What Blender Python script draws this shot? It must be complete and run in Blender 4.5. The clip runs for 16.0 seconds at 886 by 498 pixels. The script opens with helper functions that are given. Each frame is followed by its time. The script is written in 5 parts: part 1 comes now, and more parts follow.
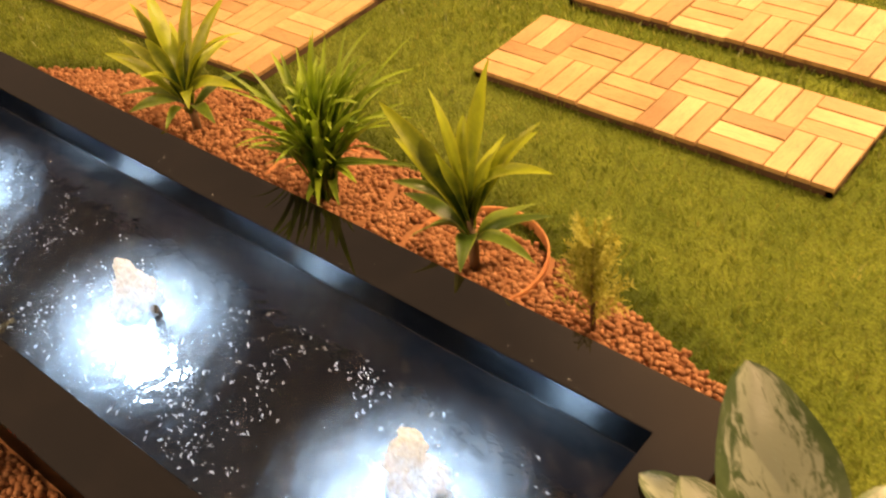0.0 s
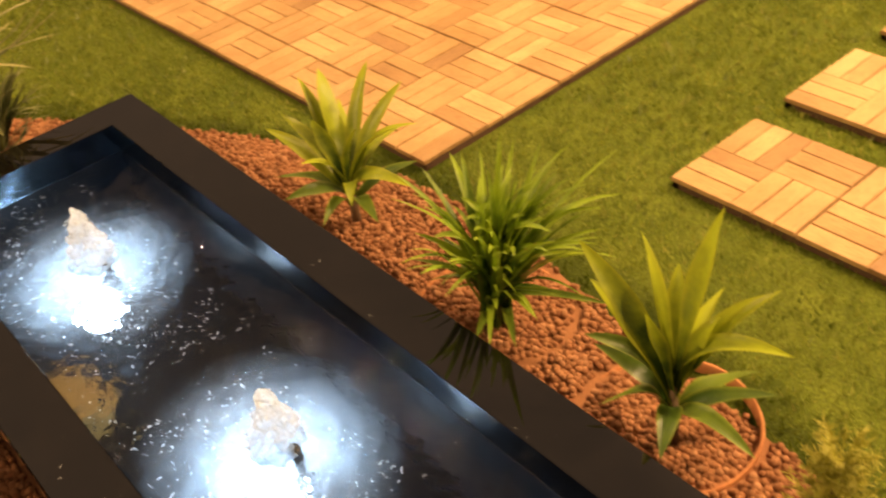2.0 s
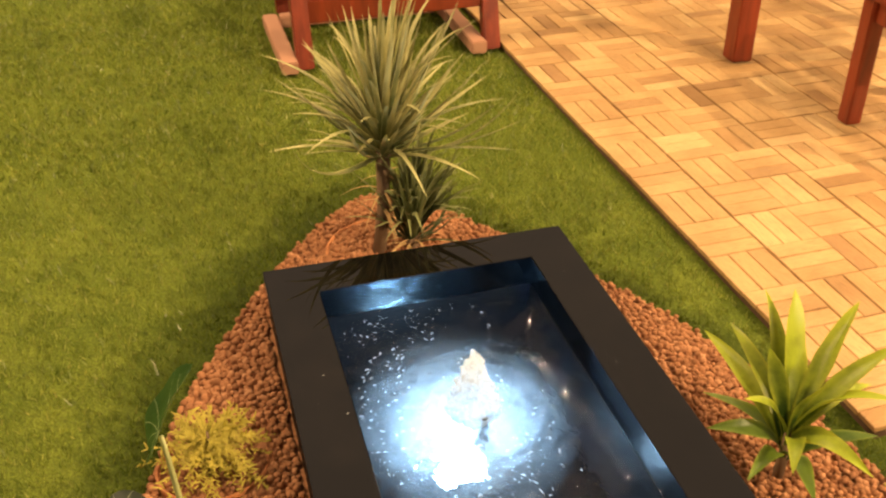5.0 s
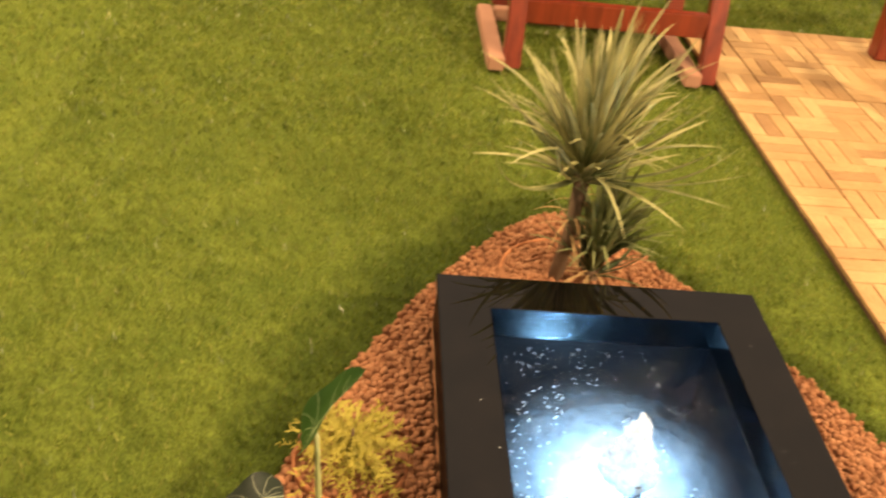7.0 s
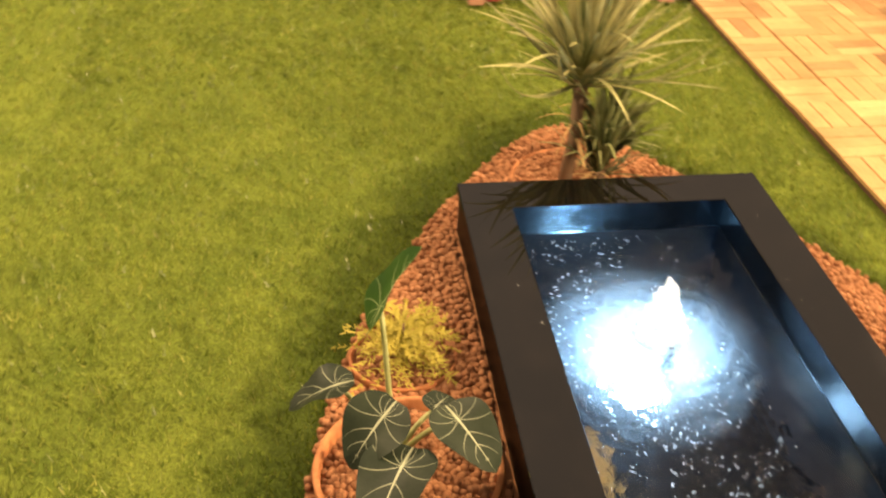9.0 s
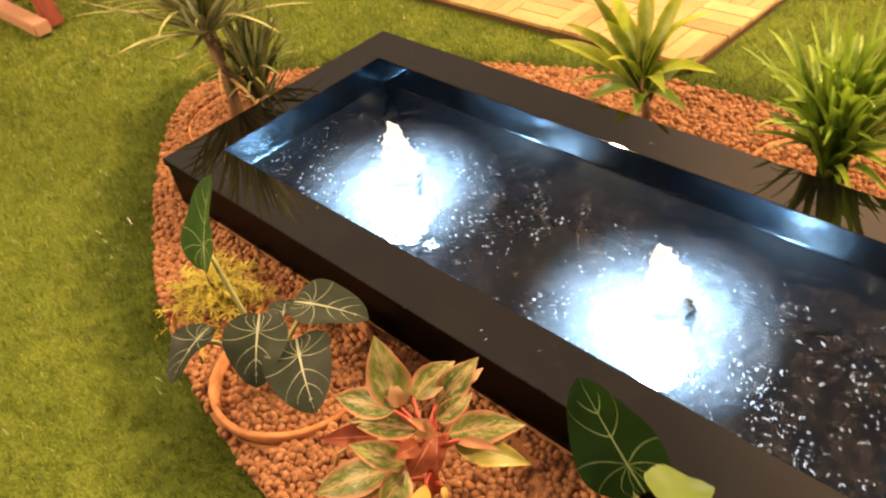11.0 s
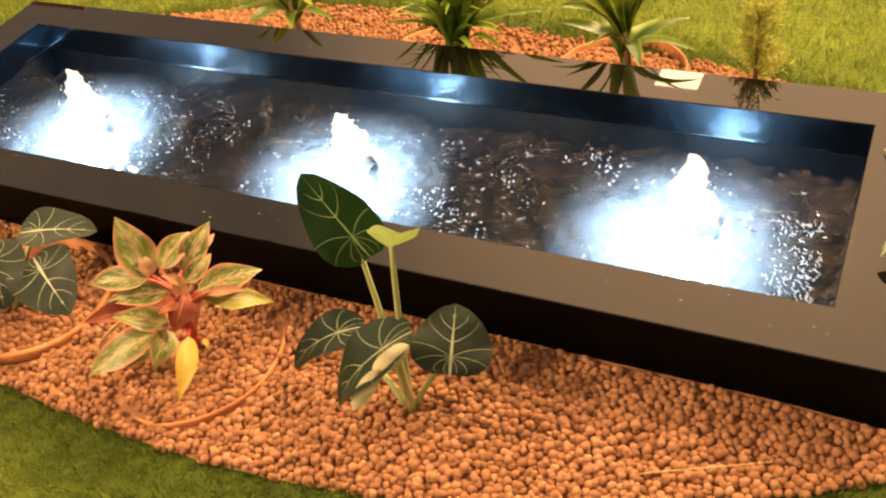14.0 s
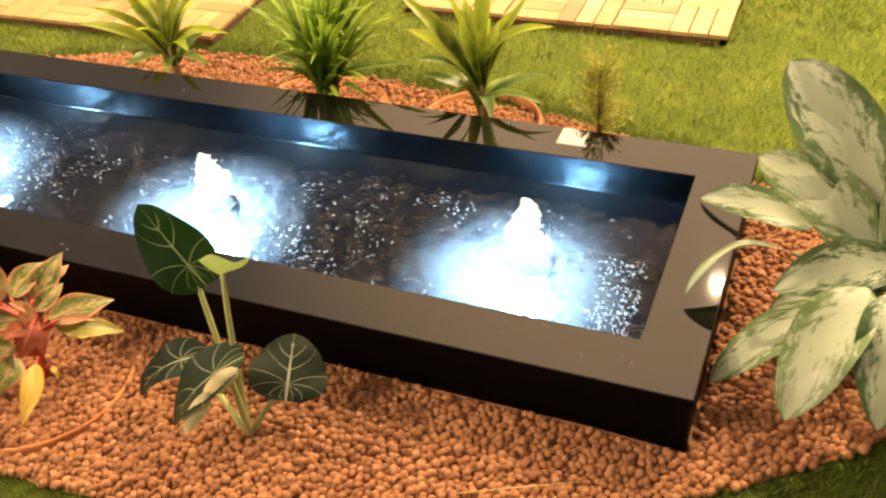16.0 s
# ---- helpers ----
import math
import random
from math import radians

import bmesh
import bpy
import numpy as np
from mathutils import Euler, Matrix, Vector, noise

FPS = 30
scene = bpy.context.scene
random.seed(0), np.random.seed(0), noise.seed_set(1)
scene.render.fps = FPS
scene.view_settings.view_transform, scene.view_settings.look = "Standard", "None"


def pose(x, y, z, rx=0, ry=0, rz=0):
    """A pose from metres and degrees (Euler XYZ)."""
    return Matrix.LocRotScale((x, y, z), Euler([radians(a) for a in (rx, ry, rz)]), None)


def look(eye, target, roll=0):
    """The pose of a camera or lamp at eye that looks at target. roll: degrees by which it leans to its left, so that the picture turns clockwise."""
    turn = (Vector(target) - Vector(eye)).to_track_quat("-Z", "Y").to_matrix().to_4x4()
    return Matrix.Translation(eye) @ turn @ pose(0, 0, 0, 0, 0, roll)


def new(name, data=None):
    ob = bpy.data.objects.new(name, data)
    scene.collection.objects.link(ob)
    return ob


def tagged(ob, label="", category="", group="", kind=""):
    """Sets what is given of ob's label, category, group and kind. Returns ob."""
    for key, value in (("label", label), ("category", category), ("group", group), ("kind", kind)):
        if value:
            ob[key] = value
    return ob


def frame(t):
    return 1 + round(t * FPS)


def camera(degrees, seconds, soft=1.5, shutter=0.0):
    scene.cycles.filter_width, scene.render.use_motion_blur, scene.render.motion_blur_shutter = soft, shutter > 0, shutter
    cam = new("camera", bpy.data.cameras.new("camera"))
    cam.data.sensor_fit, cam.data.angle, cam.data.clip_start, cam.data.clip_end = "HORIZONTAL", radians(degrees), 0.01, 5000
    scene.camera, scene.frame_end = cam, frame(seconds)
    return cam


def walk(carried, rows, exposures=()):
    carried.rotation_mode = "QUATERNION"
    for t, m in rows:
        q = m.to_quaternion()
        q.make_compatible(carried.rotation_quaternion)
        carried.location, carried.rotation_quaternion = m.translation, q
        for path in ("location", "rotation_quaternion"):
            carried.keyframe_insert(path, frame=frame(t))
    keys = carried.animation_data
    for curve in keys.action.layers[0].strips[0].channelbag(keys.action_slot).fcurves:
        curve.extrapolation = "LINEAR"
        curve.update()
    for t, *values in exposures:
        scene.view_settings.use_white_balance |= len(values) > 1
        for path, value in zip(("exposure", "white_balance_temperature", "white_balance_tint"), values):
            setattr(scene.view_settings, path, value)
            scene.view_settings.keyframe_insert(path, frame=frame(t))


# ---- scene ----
cam = camera(48.5, 16.0, soft=2.1, shutter=0.4)
PATH = [
    (0, (2.539, -0.221, 1.294), (1.473, 0.837, -0.026), -8.2),
    (0.5, (2.421, -0.175, 1.288), (1.344, 0.894, -0.015), -9.0),
    (1, (2.33, -0.16, 1.293), (1.291, 0.955, -0.003), -9.7),
    (1.5, (2.269, -0.117, 1.286), (1.159, 0.93, -0.006), -8.8),
    (2, (2.221, -0.05, 1.278), (0.958, 0.865, 0.026), -8.3),
    (2.5, (2.186, -0.006, 1.272), (0.803, 0.743, 0.036), -9.0),
    (3, (2.157, 0.015, 1.27), (0.686, 0.634, 0.065), -7.7),
    (3.5, (2.064, -0.018, 1.27), (0.555, 0.603, 0.114), -4.3),
    (4, (1.912, -0.102, 1.308), (0.375, 0.486, 0.171), -3.5),
    (4.5, (1.82, -0.121, 1.335), (0.247, 0.433, 0.232), -2.6),
    (4.7, (1.802, -0.086, 1.304), (0.198, 0.412, 0.218), -2.1),
    (6.8, (1.649, -0.136, 1.332), (-0.001, 0.089, 0.223), 5.9),
    (7, (1.647, -0.168, 1.299), (-0.006, 0.01, 0.187), 7.4),
    (7.5, (1.665, -0.212, 1.276), (0.019, -0.155, 0.142), 8.3),
    (8, (1.698, -0.212, 1.263), (0.052, -0.101, 0.133), 8.7),
    (8.5, (1.748, -0.226, 1.249), (0.115, -0.091, 0.102), 7.9),
    (9, (1.816, -0.274, 1.247), (0.196, -0.05, 0.095), 2.0),
    (9.5, (1.873, -0.36, 1.253), (0.333, 0.168, 0.091), -3.8),
    (10, (1.94, -0.523, 1.251), (0.46, 0.126, 0.073), -8.5),
    (10.2, (1.94, -0.553, 1.245), (0.5, 0.161, 0.056), -9.5),
    (12.3, (2.03, -0.855, 1.195), (0.947, 0.228, -0.09), -15.8),
    (12.5, (2.024, -0.9, 1.192), (1.01, 0.241, -0.1), -14.1),
    (13, (2.028, -0.977, 1.211), (1.149, 0.251, -0.099), -12.7),
    (13.5, (2.071, -0.987, 1.225), (1.278, 0.301, -0.083), -11.5),
    (14, (2.15, -0.988, 1.228), (1.359, 0.285, -0.096), -11.1),
    (14.5, (2.202, -1.004, 1.232), (1.421, 0.283, -0.085), -10.2),
    (15, (2.226, -1.01, 1.238), (1.473, 0.305, -0.067), -9.5),
    (15.5, (2.27, -1.017, 1.241), (1.548, 0.338, -0.041), -8.4),
    (16, (2.319, -1.017, 1.247), (1.649, 0.387, -0.01), -6.0),
]
walk(cam, [(t, look(eye, target, roll)) for t, eye, target, roll in PATH],
     [(0.0, -0.08, 7650, 25), (2.0, -0.23, 7800, 24), (3.5, -0.15, 7450, 19), (4.5, -0.01, 6900, 15), (6.9, 0.19, 6280, 13), (7.6, 0.46, 6200, 11), (9.0, 0.50, 6330, 13), (9.5, 0.49, 6380, 13), (10.0, 0.28, 6400, 14), (12.4, 0.56, 7150, 22), (13.8, 0.58, 7020, 19), (15.0, 0.60, 6500, 14), (16.0, 0.50, 6250, 11)])

# ---------------------------------------------------------------- light
world = bpy.data.worlds.new("hall_light")
scene.world = world
world.use_nodes = True
wn, wl = world.node_tree.nodes, world.node_tree.links
wbg = wn["Background"]
wco = wn.new("ShaderNodeTexCoord")
wdot = wn.new("ShaderNodeVectorMath")
wdot.operation = "DOT_PRODUCT"
wdot.inputs[1].default_value = (-0.10, 0.83, 0.549)
wmap = wn.new("ShaderNodeMapRange")
wmap.inputs["From Min"].default_value, wmap.inputs["From Max"].default_value = 0.86, 0.99
wmap.interpolation_type = "SMOOTHSTEP"
wmap.inputs["To Min"].default_value, wmap.inputs["To Max"].default_value = 0.0, 1.75
wl.new(wco.outputs["Generated"], wdot.inputs[0])
wl.new(wdot.outputs["Value"], wmap.inputs["Value"])
# the hall's ceiling is lit, its walls stay dim
wsep = wn.new("ShaderNodeSeparateXYZ")
wl.new(wco.outputs["Generated"], wsep.inputs["Vector"])
wup = wn.new("ShaderNodeMapRange")
wup.inputs["From Min"].default_value, wup.inputs["From Max"].default_value = 0.1, 0.7
wup.inputs["To Min"].default_value, wup.inputs["To Max"].default_value = 0.21, 0.47
wl.new(wsep.outputs["Z"], wup.inputs["Value"])
wsum = wn.new("ShaderNodeMath")
wl.new(wup.outputs["Result"], wsum.inputs[0])
wl.new(wmap.outputs["Result"], wsum.inputs[1])
wl.new(wsum.outputs["Value"], wbg.inputs["Strength"])
wmix = wn.new("ShaderNodeMixRGB")
wmix.inputs["Color1"].default_value, wmix.inputs["Color2"].default_value = (1.0, 0.74, 0.50, 1), (1.0, 0.64, 0.34, 1)
wl.new(wmap.outputs["Result"], wmix.inputs["Fac"])
wl.new(wmix.outputs["Color"], wbg.inputs["Color"])

WARM = (1.0, 0.71, 0.38)


def ceiling_spot(x, y, z, watts, radius=0.06, color=WARM):
    data = bpy.data.lights.new("ceiling_spot", "POINT")
    data.energy, data.color, data.shadow_soft_size = watts, color, radius
    ob = new("ceiling_spot", data)
    ob.location = (x, y, z)
    return ob


ceiling_spot(1.9, 3.7, 3.1, 790, 0.022)
# one unseen fill lamp, added to brighten the far lawn
ceiling_spot(3.4, 2.6, 3.1, 790, 0.022)
ceiling_spot(-2.6, 1.5, 3.1, 95, 0.02)
ceiling_spot(-1.07, 1.6, 3.1, 120, 0.02)
ceiling_spot(-2.6, 3.3, 3.1, 130, 0.02)
panel = bpy.data.lights.new("ceiling_panel", "AREA")
panel.shape, panel.size, panel.size_y, panel.energy, panel.color = "RECTANGLE", 0.31, 0.30, 3.2, WARM
new("ceiling_panel", panel).location = (0.65, 5.11, 3.1)
# unseen fill lamp, added far back to keep the far side lit
ceiling_spot(0.73, 8.6, 3.1, 420, 0.10)
# two unseen lamps, added to brighten the near lawn and bed
ceiling_spot(-1.8, -2.0, 3.1, 560, 0.08)
ceiling_spot(-0.2, -3.0, 3.1, 280, 0.06)

# ---------------------------------------------------------------- plan
LENGTH, WIDTH, COPING, RIM, WATER, FLOOR = 2.215, 0.677, 0.105, 0.13, 0.058, -0.26
JETS = ((0.455, 0.335), (1.16, 0.335), (1.855, 0.335))
BED = ((2.57, 0.30), (2.49, 0.13), (2.36, 0.02), (2.25, -0.06), (2.05, -0.17), (1.72, -0.30), (1.49, -0.345), (1.30, -0.365),
       (1.10, -0.368), (0.84, -0.352), (0.60, -0.31), (0.42, -0.265), (0.20, -0.18), (-0.05, -0.045), (-0.23, 0.07), (-0.40, 0.21),
       (-0.475, 0.31), (-0.46, 0.40), (-0.36, 0.49), (-0.20, 0.605), (0.06, 0.765), (0.25, 0.865), (0.42, 0.925), (0.64, 0.985),
       (0.90, 1.01), (1.12, 0.995), (1.32, 0.965), (1.52, 0.94), (1.70, 0.915), (1.88, 0.875), (2.07, 0.815), (2.28, 0.72),
       (2.43, 0.61), (2.54, 0.46))
POTS = {"yucca": (-0.20, 0.32, 0.15), "thuja": (0.42, -0.15, 0.10), "alocasia": (0.71, -0.165, 0.155), "red": (1.115, -0.183, 0.153),
        "spider": (1.16, 0.82, 0.155), "cord3": (1.565, 0.825, 0.148)}


def smooth_loop(points, steps=6):
    out, n = [], len(points)
    for i in range(n):
        p0, p1, p2, p3 = (Vector(points[(i + k) % n]) for k in (-1, 0, 1, 2))
        for j in range(steps):
            t = j / steps
            out.append(0.5 * (2 * p1 + (p2 - p0) * t + (2 * p0 - 5 * p1 + 4 * p2 - p3) * t * t + (3 * p1 - p0 - 3 * p2 + p3) * t ** 3))
    return out


BED_LINE = smooth_loop(BED)
BED_ARR = np.array([(p.x, p.y) for p in BED_LINE])


def inside_bed(x, y):
    """For arrays: True within the bed's outline."""
    a, b = BED_ARR, np.roll(BED_ARR, -1, 0)
    hit = np.zeros(np.shape(x), bool)
    for (ax, ay), (bx, by) in zip(a, b):
        cross = (ay > y) != (by > y)
        with np.errstate(divide="ignore", invalid="ignore"):
            hit ^= cross & (x < (bx - ax) * (y - ay) / (by - ay + 1e-12) + ax)
    return hit


def edge_distance(x, y):
    d = np.full(np.shape(x), 9.0)
    for ax, ay in BED_ARR[::2]:
        d = np.minimum(d, np.hypot(x - ax, y - ay))
    return d


# ---------------------------------------------------------------- materials
def material(name, color, rough=0.6, metal=0.0, spec=0.5):
    m = bpy.data.materials.new(name)
    m.use_nodes = True
    b = m.node_tree.nodes["Principled BSDF"]
    b.inputs["Base Color"].default_value = (*color, 1)
    b.inputs["Roughness"].default_value = rough
    b.inputs["Metallic"].default_value = metal
    b.inputs["Specular IOR Level"].default_value = spec
    return m


def nodes_of(m):
    return m.node_tree.nodes, m.node_tree.links, m.node_tree.nodes["Principled BSDF"]


def noise_node(n, l, scale, detail=4, rough=0.6, coord=None, distort=0.0):
    t = n.new("ShaderNodeTexNoise")
    t.inputs["Scale"].default_value, t.inputs["Detail"].default_value = scale, detail
    t.inputs["Roughness"].default_value, t.inputs["Distortion"].default_value = rough, distort
    if coord is not None:
        l.new(coord, t.inputs["Vector"])
    return t


def ramp(n, l, source, stops):
    r = n.new("ShaderNodeValToRGB")
    while len(r.color_ramp.elements) < len(stops):
        r.color_ramp.elements.new(0.5)
    for e, (p, c) in zip(r.color_ramp.elements, stops):
        e.position, e.color = p, (*c, 1)
    l.new(source, r.inputs["Fac"])
    return r


def mix(n, l, a, b, fac, kind="MIX"):
    x = n.new("ShaderNodeMix")
    x.data_type, x.blend_type = "RGBA", kind
    for socket, value in ((x.inputs["Factor"], fac), (x.inputs["A"], a), (x.inputs["B"], b)):
        if isinstance(value, (int, float)):
            socket.default_value = value
        elif isinstance(value, tuple):
            socket.default_value = (*value, 1)
        else:
            l.new(value, socket)
    return x.outputs["Result"]


def maths(n, l, op, a, b=0.0):
    x = n.new("ShaderNodeMath")
    x.operation = op
    for socket, value in zip(x.inputs, (a, b)):
        if isinstance(value, (int, float)):
            socket.default_value = value
        else:
            l.new(value, socket)
    return x.outputs["Value"]


def bump(n, l, b, height, strength, distance=0.01):
    x = n.new("ShaderNodeBump")
    x.inputs["Strength"].default_value, x.inputs["Distance"].default_value = strength, distance
    l.new(height, x.inputs["Height"])
    l.new(x.outputs["Normal"], b.inputs["Normal"])


def geo(n):
    return n.new("ShaderNodeNewGeometry")


def granite():
    m = material("black_granite", (0.012, 0.011, 0.012), 0.12)
    n, l, b = nodes_of(m)
    p = geo(n).outputs["Position"]
    fine = noise_node(n, l, 420, 2, 0.7, p)
    dust = noise_node(n, l, 9, 5, 0.65, p)
    r = ramp(n, l, fine.outputs["Fac"], [(0.35, (0.0016, 0.0014, 0.0015)), (0.62, (0.0026, 0.0023, 0.0024)), (0.78, (0.010, 0.009, 0.009))])
    d = ramp(n, l, dust.outputs["Fac"], [(0.45, (0, 0, 0)), (0.75, (1, 1, 1))])
    l.new(mix(n, l, r.outputs["Color"], (0.050, 0.038, 0.031), maths(n, l, "MULTIPLY", d.outputs["Color"], 0.07)), b.inputs["Base Color"])
    b.inputs["Specular IOR Level"].default_value = 0.72
    rr = n.new("ShaderNodeMapRange")
    rr.inputs["To Min"].default_value, rr.inputs["To Max"].default_value = 0.010, 0.030
    l.new(dust.outputs["Fac"], rr.inputs["Value"])
    l.new(rr.outputs["Result"], b.inputs["Roughness"])
    return m


def pool_lining():
    m = material("pool_lining", (0.02, 0.035, 0.05), 0.45, 0, 0.06)
    n, l, b = nodes_of(m)
    p = geo(n).outputs["Position"]
    a = noise_node(n, l, 14, 6, 0.7, p)
    r = ramp(n, l, a.outputs["Fac"], [(0.3, (0.0030, 0.0036, 0.0052)), (0.7, (0.0062, 0.0076, 0.0105))])
    l.new(r.outputs["Color"], b.inputs["Base Color"])
    bump(n, l, b, noise_node(n, l, 45, 3, 0.6, p).outputs["Fac"], 0.10, 0.003)
    return m


def wet_stone():
    """Blue-black stone above the water line, wet and faintly ridged."""
    m = material("wet_blue_black_stone", (0.002, 0.005, 0.011), 0.13, 0, 0.8)
    n, l, b = nodes_of(m)
    b.inputs["Specular Tint"].default_value = (0.60, 0.84, 1.0, 1)
    p = geo(n).outputs["Position"]
    a = noise_node(n, l, 24, 5, 0.65, p)
    r = ramp(n, l, a.outputs["Fac"], [(0.3, (0.0004, 0.0008, 0.0015)), (0.7, (0.0011, 0.0023, 0.0042))])
    l.new(r.outputs["Color"], b.inputs["Base Color"])
    rr = n.new("ShaderNodeMapRange")
    rr.inputs["To Min"].default_value, rr.inputs["To Max"].default_value = 0.07, 0.22
    l.new(a.outputs["Fac"], rr.inputs["Value"])
    l.new(rr.outputs["Result"], b.inputs["Roughness"])
    bump(n, l, b, noise_node(n, l, 70, 3, 0.6, p).outputs["Fac"], 0.12, 0.003)
    return m


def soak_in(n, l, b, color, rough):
    """Turf darkened by a mesh attribute: colour multiplied down and smoother, with a ragged edge."""
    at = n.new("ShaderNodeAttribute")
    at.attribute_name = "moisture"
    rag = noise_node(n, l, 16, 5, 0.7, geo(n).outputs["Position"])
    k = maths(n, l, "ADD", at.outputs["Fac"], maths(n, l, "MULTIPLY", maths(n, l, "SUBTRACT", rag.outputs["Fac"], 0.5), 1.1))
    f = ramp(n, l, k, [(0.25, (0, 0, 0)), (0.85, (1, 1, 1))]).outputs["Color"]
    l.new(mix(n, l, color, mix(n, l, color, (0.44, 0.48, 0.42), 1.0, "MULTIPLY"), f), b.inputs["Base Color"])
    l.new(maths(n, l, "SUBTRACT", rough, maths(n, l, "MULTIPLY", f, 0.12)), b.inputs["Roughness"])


def turf_ground():
    m = material("turf_backing", (0.06, 0.10, 0.012), 0.9, 0, 0.1)
    n, l, b = nodes_of(m)
    p = geo(n).outputs["Position"]
    a, c = noise_node(n, l, 6, 5, 0.7, p), noise_node(n, l, 140, 3, 0.8, p)
    r = ramp(n, l, a.outputs["Fac"], [(0.3, (0.105, 0.15, 0.020)), (0.7, (0.19, 0.235, 0.034))])
    r2 = ramp(n, l, c.outputs["Fac"], [(0.3, (0.35, 0.35, 0.35)), (0.65, (1.15, 1.15, 1.15))])
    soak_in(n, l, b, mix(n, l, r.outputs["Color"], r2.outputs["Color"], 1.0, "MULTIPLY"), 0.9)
    bump(n, l, b, c.outputs["Fac"], 0.8, 0.01)
    return m


def turf_blades():
    m = material("turf_blades", (0.12, 0.17, 0.02), 0.38, 0, 0.85)
    n, l, b = nodes_of(m)
    g = geo(n)
    a = noise_node(n, l, 5.5, 5, 0.7, g.outputs["Position"])
    r = ramp(n, l, g.outputs["Random Per Island"], [(0.0, (0.140, 0.20, 0.027)), (0.5, (0.240, 0.30, 0.048)), (0.85, (0.305, 0.355, 0.066)), (1.0, (0.40, 0.41, 0.12))])
    r2 = ramp(n, l, a.outputs["Fac"], [(0.3, (0.62, 0.66, 0.6)), (0.68, (1.2, 1.15, 1.1))])
    clump = noise_node(n, l, 19, 4, 0.6, g.outputs["Position"])
    r3 = ramp(n, l, clump.outputs["Fac"], [(0.32, (0.70, 0.74, 0.70)), (0.60, (1.08, 1.06, 1.05))])
    tone = mix(n, l, r2.outputs["Color"], r3.outputs["Color"], 1.0, "MULTIPLY")
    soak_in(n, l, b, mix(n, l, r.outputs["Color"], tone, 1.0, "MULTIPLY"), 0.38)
    t = n.new("ShaderNodeBsdfTranslucent")
    s = n.new("ShaderNodeMixShader")
    s.inputs["Fac"].default_value = 0.50
    l.new(b.inputs["Base Color"].links[0].from_socket, t.inputs["Color"])
    l.new(b.outputs["BSDF"], s.inputs[1])
    l.new(t.outputs["BSDF"], s.inputs[2])
    l.new(s.outputs["Shader"], n["Material Output"].inputs["Surface"])
    return m


def clay():
    m = material("clay_pebbles", (0.30, 0.13, 0.06), 0.85, 0, 0.2)
    n, l, b = nodes_of(m)
    g = geo(n)
    r = ramp(n, l, g.outputs["Random Per Island"], [(0.0, (0.235, 0.103, 0.048)), (0.4, (0.305, 0.138, 0.064)), (0.8, (0.365, 0.170, 0.081)), (1.0, (0.43, 0.222, 0.116))])
    f = noise_node(n, l, 260, 4, 0.7, g.outputs["Position"])
    r2 = ramp(n, l, f.outputs["Fac"], [(0.3, (0.82, 0.82, 0.82)), (0.7, (1.08, 1.08, 1.08))])
    l.new(mix(n, l, r.outputs["Color"], r2.outputs["Color"], 1.0, "MULTIPLY"), b.inputs["Base Color"])
    bump(n, l, b, f.outputs["Fac"], 0.35, 0.002)
    return m


def decking():
    m = material("deck_wood", (0.45, 0.25, 0.10), 0.55, 0, 0.35)
    n, l, b = nodes_of(m)
    info = n.new("ShaderNodeObjectInfo")
    g = geo(n)
    rnd = maths(n, l, "FRACT", maths(n, l, "ADD", info.outputs["Random"], g.outputs["Random Per Island"]))
    uv = n.new("ShaderNodeUVMap")
    mp = n.new("ShaderNodeMapping")
    mp.inputs["Scale"].default_value = (2.2, 34, 1)
    l.new(uv.outputs["UV"], mp.inputs["Vector"])
    off = n.new("ShaderNodeCombineXYZ")
    l.new(maths(n, l, "MULTIPLY", rnd, 37.0), off.inputs["X"])
    l.new(maths(n, l, "MULTIPLY", rnd, 91.0), off.inputs["Y"])
    l.new(off.outputs["Vector"], mp.inputs["Location"])
    grain = noise_node(n, l, 3.0, 6, 0.65, mp.outputs["Vector"], 0.8)
    base = ramp(n, l, rnd, [(0.0, (0.34, 0.200, 0.088)), (0.12, (0.41, 0.252, 0.110)), (0.32, (0.47, 0.295, 0.128)), (0.75, (0.52, 0.342, 0.155)), (1.0, (0.60, 0.42, 0.205))])
    gr = ramp(n, l, grain.outputs["Fac"], [(0.28, (0.56, 0.51, 0.46)), (0.48, (0.94, 0.92, 0.90)), (0.72, (1.10, 1.09, 1.07))])
    patchy = noise_node(n, l, 5.2, 3, 0.6, g.outputs["Position"])
    pr = ramp(n, l, patchy.outputs["Fac"], [(0.32, (0.80, 0.76, 0.70)), (0.6, (1.04, 1.04, 1.04))])
    worn = mix(n, l, base.outputs["Color"], pr.outputs["Color"], 1.0, "MULTIPLY")
    l.new(mix(n, l, worn, gr.outputs["Color"], 1.0, "MULTIPLY"), b.inputs["Base Color"])
    bump(n, l, b, grain.outputs["Fac"], 0.25, 0.003)
    return m


def red_wood():
    m = material("red_stained_wood", (0.26, 0.035, 0.014), 0.35)
    n, l, b = nodes_of(m)
    tc = n.new("ShaderNodeTexCoord")
    mp = n.new("ShaderNodeMapping")
    mp.inputs["Scale"].default_value = (40, 40, 4)
    l.new(tc.outputs["Object"], mp.inputs["Vector"])
    g = noise_node(n, l, 1.0, 5, 0.6, mp.outputs["Vector"])
    r = ramp(n, l, g.outputs["Fac"], [(0.3, (0.12, 0.017, 0.007)), (0.7, (0.26, 0.043, 0.016))])
    l.new(r.outputs["Color"], b.inputs["Base Color"])
    return m


